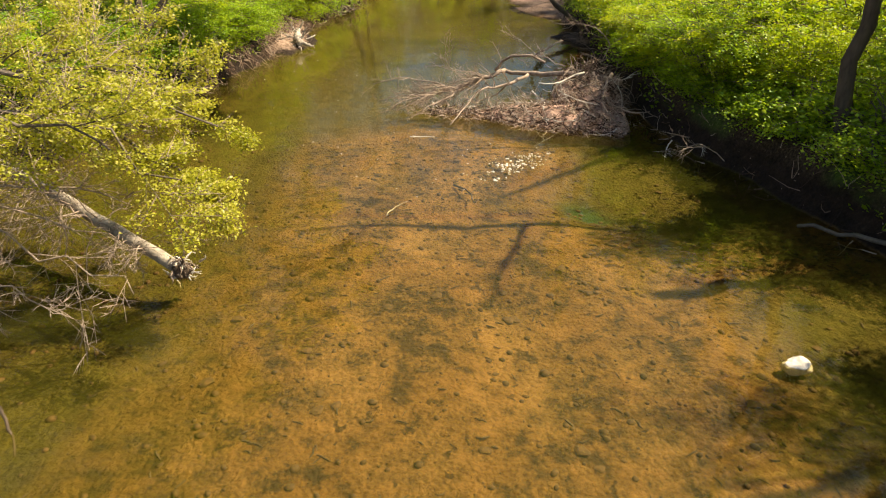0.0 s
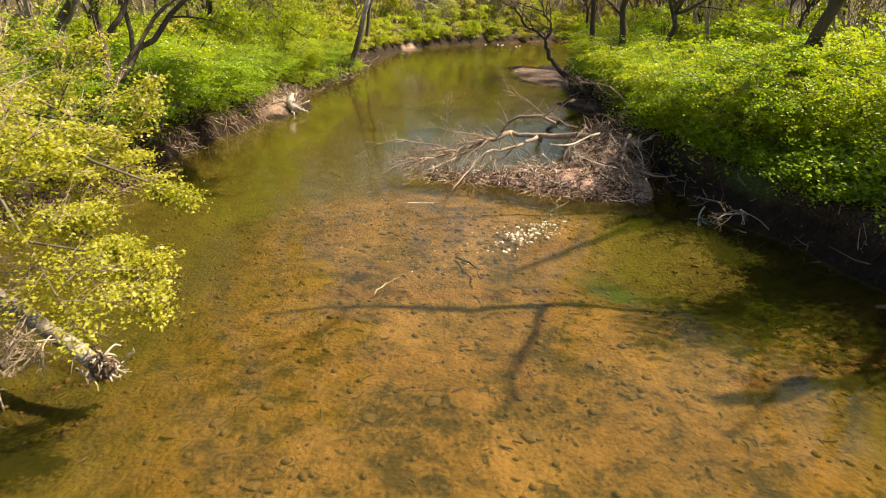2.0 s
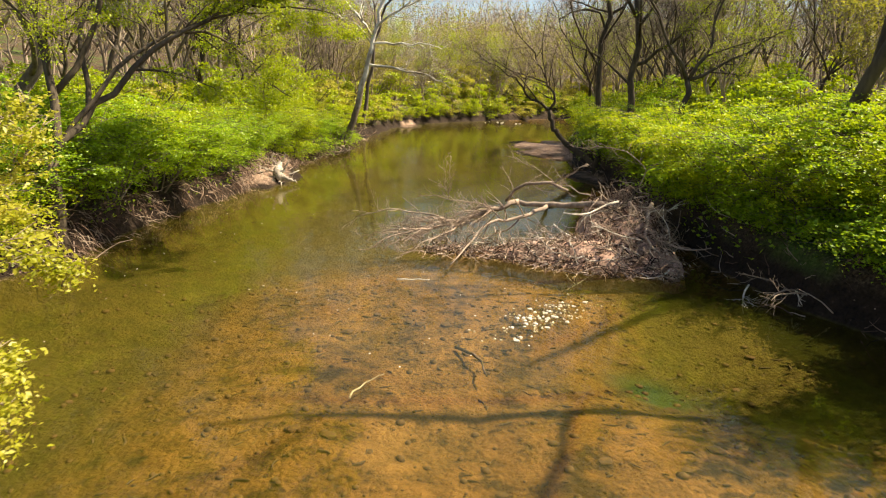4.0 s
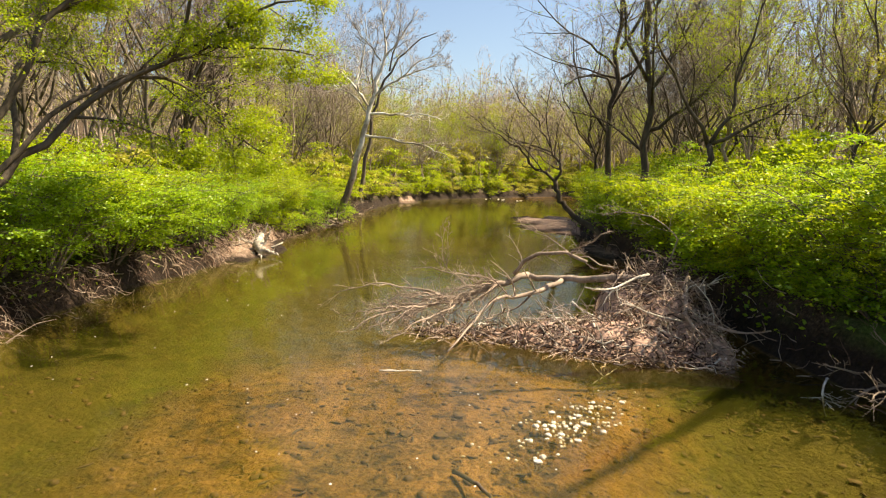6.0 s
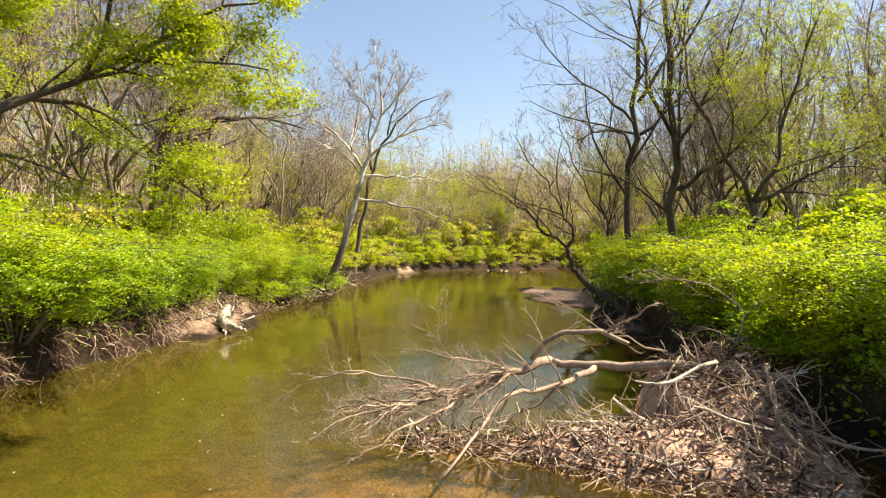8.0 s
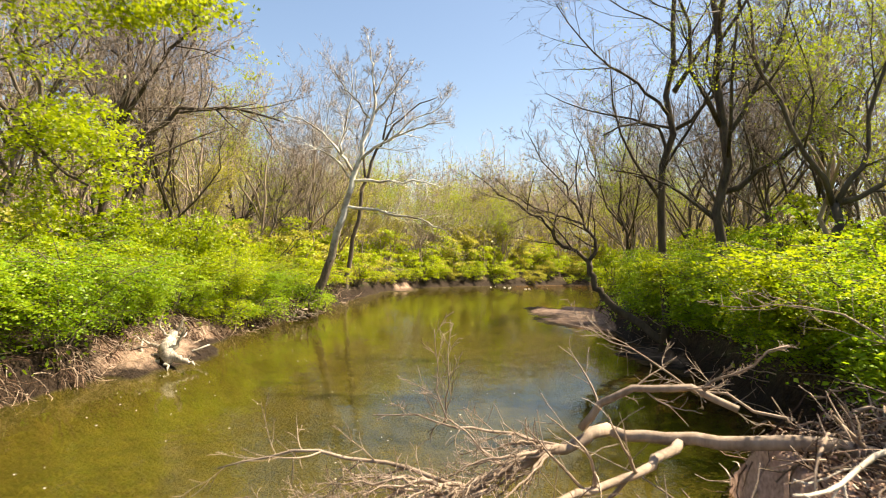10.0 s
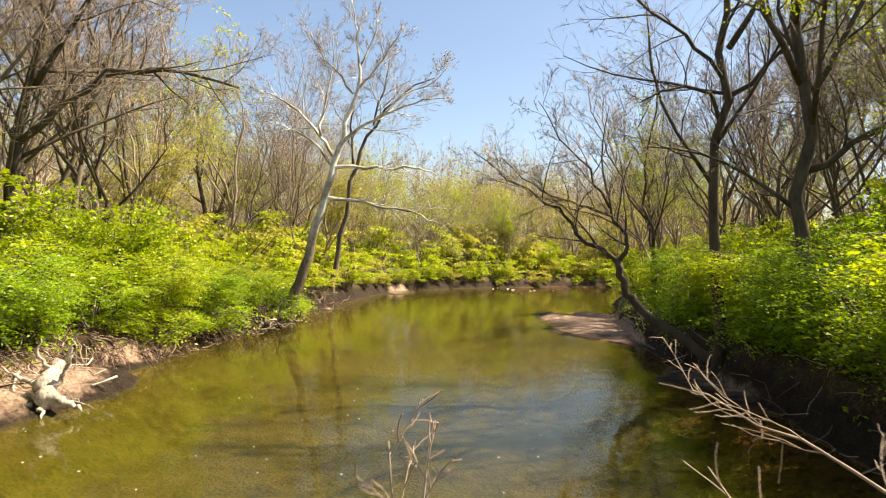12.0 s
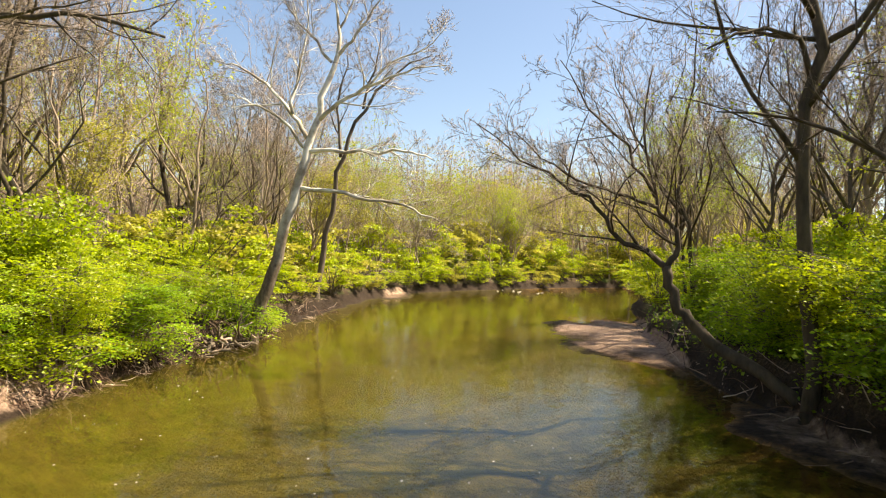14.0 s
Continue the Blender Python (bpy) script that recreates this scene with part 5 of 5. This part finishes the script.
dead = [limb([(0, 0, 0), (2.6, -0.5, 0.9), (5.0, -1.0, 0.9), (6.6, -1.3, 0.4), (7.5, -1.5, 0.1)], 0.026, 0.007),
        limb([(2.4, -0.5, 0.85), (4.4, -0.2, 0.9), (6.2, -0.3, 0.5), (7.4, -0.4, 0.3)], 0.022, 0.006),
        limb([(3.0, -0.6, 0.9), (4.6, -1.6, 0.6), (6.0, -1.8, 0.3), (6.8, -1.9, -0.1)], 0.02, 0.006),
        limb([(3.4, -0.5, 0.9), (5.2, 0.5, 0.9), (6.6, 0.5, 0.6)], 0.03, 0.008)]
plant("dead_bough", tree_meshes("dead_bough", r, dead, ((9, 0.8, 0.24, -0.06, 0.3), (6, 0.75, 0.5, -0.06, 0.12)), WOOD_DRY, thick=0.0045, fine=3, twig_wood=WOOD_DRY), (-11.8, 19.0, gz(-11.8, 19.0)),
      "bare pale twiggy bough drooping over the log", "bough")

# ---- stones ----
r = np.random.default_rng(140)
white = [stone_mesh("pale_stone", np.random.default_rng(141 + k), STONE_WHITE, 0.55) for k in range(4)]
for k in range(190):
    u, v = r.normal(0, 0.8), r.normal(0, 0.34)
    x, y = 1.75 + u * 0.75 + v * 0.3, 26.75 + u * 0.75 - v * 0.8
    s = r.uniform(0.012, 0.034) if k % 7 else r.uniform(0.035, 0.062)
    ob = new("pale_stone", white[k % 4])
    ob.matrix_basis = pose(x, y, max(gz(x, y), -0.02) + s * 0.3, 0, 0, r.uniform(0, 360)) @ Matrix.Diagonal((s, s, s, 1))
    tagged(ob, "whitish stone breaking the shallow water", "stone", "pale stones in the shallows")
ob = new("boulder", stone_mesh("boulder", np.random.default_rng(150), STONE_WHITE, 0.5, 3))
ob.matrix_basis = pose(5.65, 18.1, gz(5.65, 18.1) + 0.17, 0, 0, 10) @ Matrix.Diagonal((0.23, 0.2, 0.26, 1))
tagged(ob, "smooth white boulder standing out of the shallows", "boulder")
brown = [stone_mesh("cobble", np.random.default_rng(160 + k), STONE_BROWN, 0.32, 2) for k in range(5)]
for k in range(80):
    x, y = r.uniform(-3.5, 7), r.uniform(11, 29)
    s = r.uniform(0.05, 0.13)
    ob = new("cobble", brown[k % 5])
    ob.matrix_basis = pose(x, y, gz(x, y) + s * 0.15, 0, 0, r.uniform(0, 360)) @ Matrix.Diagonal((s, s, s, 1))
    tagged(ob, "brown cobble lying on the gravel streambed", "stone", "cobbles on the streambed")
g = Geo()
ico = bmesh.new()
bmesh.ops.create_icosphere(ico, subdivisions=1, radius=1.0)
iv = np.array([v.co[:] for v in ico.verts])
it = np.array([[v.index for v in f.verts] for f in ico.faces])
ico.free()
xs, ys = r.uniform(-8, 9, 3600), r.uniform(10, 29.5, 3600)
zs = ground_z(xs, ys)
for x, y, z in zip(xs, ys, zs):
    if z > -0.04:
        continue
    s = 0.014 + 0.06 * r.uniform() ** 3
    a = r.uniform(0, 6.28)
    v = iv * (s * r.uniform(0.7, 1.4, 3)) * [1, 1, 0.55]
    v = v @ np.array([[math.cos(a), math.sin(a), 0], [-math.sin(a), math.cos(a), 0], [0, 0, 1]])
    g.put(v + [x, y, z + s * 0.1], it)
tagged(new("gravel", g.mesh("gravel", STONE_BROWN)), "scattered brown pebbles over the streambed", "gravel", kind="stuff")

g = Geo()
for _ in range(900):
    x, y = r.uniform(-5, 8.5), r.uniform(10.5, 29)
    z = gz(x, y)
    if z > -0.05:
        continue
    a = r.normal(0, 0.9)
    line = bent(r, (x, y, z + 0.012), (math.cos(a), math.sin(a), 0), r.uniform(0.05, 0.26), 3, 0.35)
    line[:, 2] = z + 0.015
    tube(g, line, np.array([0.6, 1.0, 0.9, 0.4]) * r.uniform(0.007, 0.022), 4)
tagged(new("sunken_litter", g.mesh("sunken_litter", WOOD_DARK)), "dark waterlogged leaf stalks and twigs on the streambed", "litter", kind="stuff")

# loose sticks in and on the water
for name, pts, rad, mat, text in (("sunken_stick", [(0.1, 25.2, -0.1), (0.35, 24.8, -0.02), (0.5, 24.5, 0.0), (0.62, 23.9, -0.02)], 0.03, WOOD_DARK, "crooked dark stick lying in the shallow water"),
                                  ("sunken_stick", [(-1.35, 23.1, -0.1), (-1.2, 23.5, -0.04), (-0.95, 23.8, -0.03)], 0.016, WOOD_PALE, "short pale stick lying in the shallow water"),
                                  ("sunken_stick", [(-5.6, 16.1, -0.02), (-5.2, 15.7, 0.03), (-4.9, 15.3, -0.05)], 0.025, WOOD_DARK, "dark stick poking out of the water"),
                                  ("floating_stick", [(-1.35, 28.75, 0.0), (-1.0, 28.8, 0.015), (-0.6, 28.88, 0.0)], 0.022, WOOD_PALE, "straight pale stick floating on the water")):
    g = Geo()
    line, rd = limb(pts, rad, rad * 0.5)
    tube(g, line, rd, 6)
    tagged(new(name, g.mesh(name, mat)), text, "stick")

# pale hollow log on the mud ledge of the left bank
r = np.random.default_rng(170)
stump = thing("root_stump", (-8.0, 42.0, 0.12), "bleached white hollow stump leaning on the mud ledge", "stump")
for name, pts, r0, r1 in (("trunk", [(0.02, -0.05, 0.12), (0.0, 0.2, 0.32), (-0.08, 0.45, 0.55), (-0.12, 0.7, 0.75)], 0.22, 0.12), ("root", [(0.05, 0.0, 0.18), (0.3, 0.02, 0.18), (0.6, 0.0, 0.10), (0.85, -0.05, 0.0)], 0.15, 0.02),
                          ("root", [(0.08, 0.2, 0.36), (0.26, 0.25, 0.5), (0.36, 0.25, 0.72), (0.40, 0.2, 0.95)], 0.07, 0.015), ("root", [(-0.12, -0.05, 0.08), (-0.22, -0.16, -0.02), (-0.26, -0.3, -0.14)], 0.06, 0.012),
                          ("root", [(0.1, -0.06, 0.04), (0.15, -0.2, -0.06), (0.28, -0.34, -0.12)], 0.06, 0.012), ("root", [(-0.1, 0.5, 0.6), (-0.28, 0.4, 0.78), (-0.34, 0.36, 1.0), (-0.26, 0.35, 1.15)], 0.05, 0.014),
                          ("root", [(-0.12, 0.2, 0.3), (-0.4, 0.2, 0.42), (-0.7, 0.2, 0.55), (-0.95, 0.25, 0.66)], 0.06, 0.014), ("root", [(-0.1, 0.1, 0.2), (-0.4, 0.05, 0.2), (-0.65, 0.0, 0.08)], 0.06, 0.014), ("root", [(-0.08, 0.65, 0.7), (0.12, 0.7, 0.95), (0.1, 0.7, 1.2)], 0.05, 0.012)):
    g = Geo()
    line, rad = limb(pts, r0, r1)
    tube(g, line + r.normal(0, 0.028, line.shape), rad * r.uniform(0.6, 1.3, len(rad)), 7)
    part(name, g.mesh("stump_" + name, LOG_PALE), stump)
g = Geo()
tube(g, [(0.0, 0.02, 0.10), (-0.012, -0.06, 0.085)], [0.12, 0.13], 9)
part("hollow", g.mesh("stump_hollow", WOOD_DARK), stump, "dark rotten hollow")
for k in range(26):
    x, y = -8.9 + r.normal(0, 0.5), 42.8 + r.normal(0, 1.3)
    if gz(x, y) > 0:
        ob = new("stick", stick_kinds[r.integers(8)])
        ob.matrix_basis = pose(x, y, gz(x, y) + 0.03, r.normal(0, 15), r.normal(0, 10), r.uniform(0, 360))
        tagged(ob, "dry stick washed up on the mud ledge", "stick", "sticks on the ledge")

# washed-out roots under the sycamore
r = np.random.default_rng(171)
roots = thing("root_tangle", (-8.6, 57.6, 0.1), "tangle of washed-out roots at the sycamore's foot", "roots")
for k in range(46):
    g = Geo()
    x, y = r.uniform(-0.5, 0.9), r.uniform(-3.4, 0.5)
    tube(g, bent(r, (x, y, r.uniform(0.02, 0.5)), (r.normal(0.3, 0.8), r.normal(-0.5, 0.9), r.normal(-0.12, 0.25)), r.uniform(0.5, 1.3), 5, 0.35), np.linspace(0.05, 0.015, 6), 5)
    part("root", g.mesh("root", (WOOD_DRY, WOOD_DARK, BARK_GREY)[k % 3]), roots)

# bare brush on the right bank
r = np.random.default_rng(172)
brush = thing("brush_heap", (7.5, 28.5, 0.2), "heap of bare pale brush at the water's edge", "brush")
for k in range(9):
    ln = arc(r, (r.normal(0, 0.6), r.normal(0, 0.3), r.uniform(0, 0.25)), (r.normal(-0.3, 0.7), r.normal(-0.4, 0.4), r.normal(0.35, 0.3)), r.uniform(0.7, 1.3), 5, 0.8, -0.6)
    subs = []
    sprout(r, ln, np.linspace(0.024, 0.007, 6), 0, ((6, 0.7, 0.45, -0.05, 0.25), (3, 0.6, 0.5, 0, 0.2)), subs)
    branch_part("brush_branch", ln, np.linspace(0.024, 0.007, 6), 5, subs, WOOD_PALE if k % 2 else WOOD_DRY, brush, None, -0.2)
g = Geo()
line, rad = limb([(7.9, 23.4, 0.05), (8.8, 22.6, 0.22), (9.6, 21.8, 0.3), (10.6, 21.0, 0.5)], 0.04, 0.07)
tube(g, line + r.normal(0, 0.015, line.shape), rad, 8)
tagged(new("driftwood_log", g.mesh("driftwood_log", BARK_GREY)), "weathered log lying along the dark bank", "log")

# litter washed up along both banks
g = Geo()
for _ in range(1500):
    y = r.uniform(20, 72)
    left = r.uniform() < 0.62
    x = float(left_edge(np.array(y))) - r.normal(0.25, 0.3) if left else float(right_edge(np.array(y))) + r.normal(0.3, 0.3)
    z = max(gz(x, y), 0.0)
    tube(g, bent(r, (x, y, z + 0.03), r.normal(0, 1, 3) * [1, 1, 0.4] + [0, 0, 0.1], r.uniform(0.25, 1.0), 3, 0.3), np.linspace(0.012, 0.004, 4) * r.uniform(0.6, 1.7), 3)
tagged(new("bank_litter", g.mesh("bank_litter", TWIG_MIX)), "dry twigs and roots strewn along the banks", "litter", kind="stuff")

# roots and dead grass trailing down the undercut left bank
g = Geo()
n = 2600
ys = 26 + 36 * r.uniform(0, 1, n)
tuft = vnoise(ys * 1.3, ys * 0 + 2, 51)
for y, q in zip(ys, tuft):
    if q < 0.4:
        continue
    x = float(left_edge(np.array(y))) - r.uniform(0.05, 0.5)
    z = gz(x, y)
    line = arc(r, (x, y, z + 0.03), (r.uniform(0.3, 1.0), r.normal(0, 0.5), r.normal(0.2, 0.3)), r.uniform(0.3, 0.9), 4, 0.5, -2.2)
    line[:, 2] = np.maximum(line[:, 2], 0.0)
    tube(g, line, np.linspace(0.010, 0.003, 5) * r.uniform(0.6, 1.6), 3)
tagged(new("root_fringe", g.mesh("root_fringe", TWIG_MIX)), "dry roots and dead grass trailing over the undercut bank", "roots", kind="stuff")

# petals and foam specks adrift
g = Geo()
for _ in range(190):
    x, y = r.uniform(-8.0, 1.5), r.uniform(24, 56)
    q, a = r.uniform(0.008, 0.022), r.uniform(0, 6.28, 6)
    rim = [(x + q * r.uniform(0.7, 1.2) * math.cos(k * 1.047), y + q * r.uniform(0.7, 1.2) * math.sin(k * 1.047), 0.006) for k in range(6)]
    g.put(rim + [(x, y, 0.014)], [(k, (k + 1) % 6, 6) for k in range(6)])
tagged(new("drifting_petals", g.mesh("drifting_petals", STONE_WHITE)), "pale petals and foam specks drifting on the creek", "petals", kind="stuff")
for k in range(9):
    x, y, q = 4.5 + r.normal(0, 2.2), 104 + r.normal(0, 1.5), r.uniform(0.08, 0.2)
    ob = new("pale_stone", white[k % 4])
    ob.matrix_basis = pose(x, y, 0.02, 0, 0, r.uniform(0, 360)) @ Matrix.Diagonal((q, q * 0.8, q * 0.7, 1))
    tagged(ob, "whitish stone in the far riffle", "stone", "stones of the far riffle")
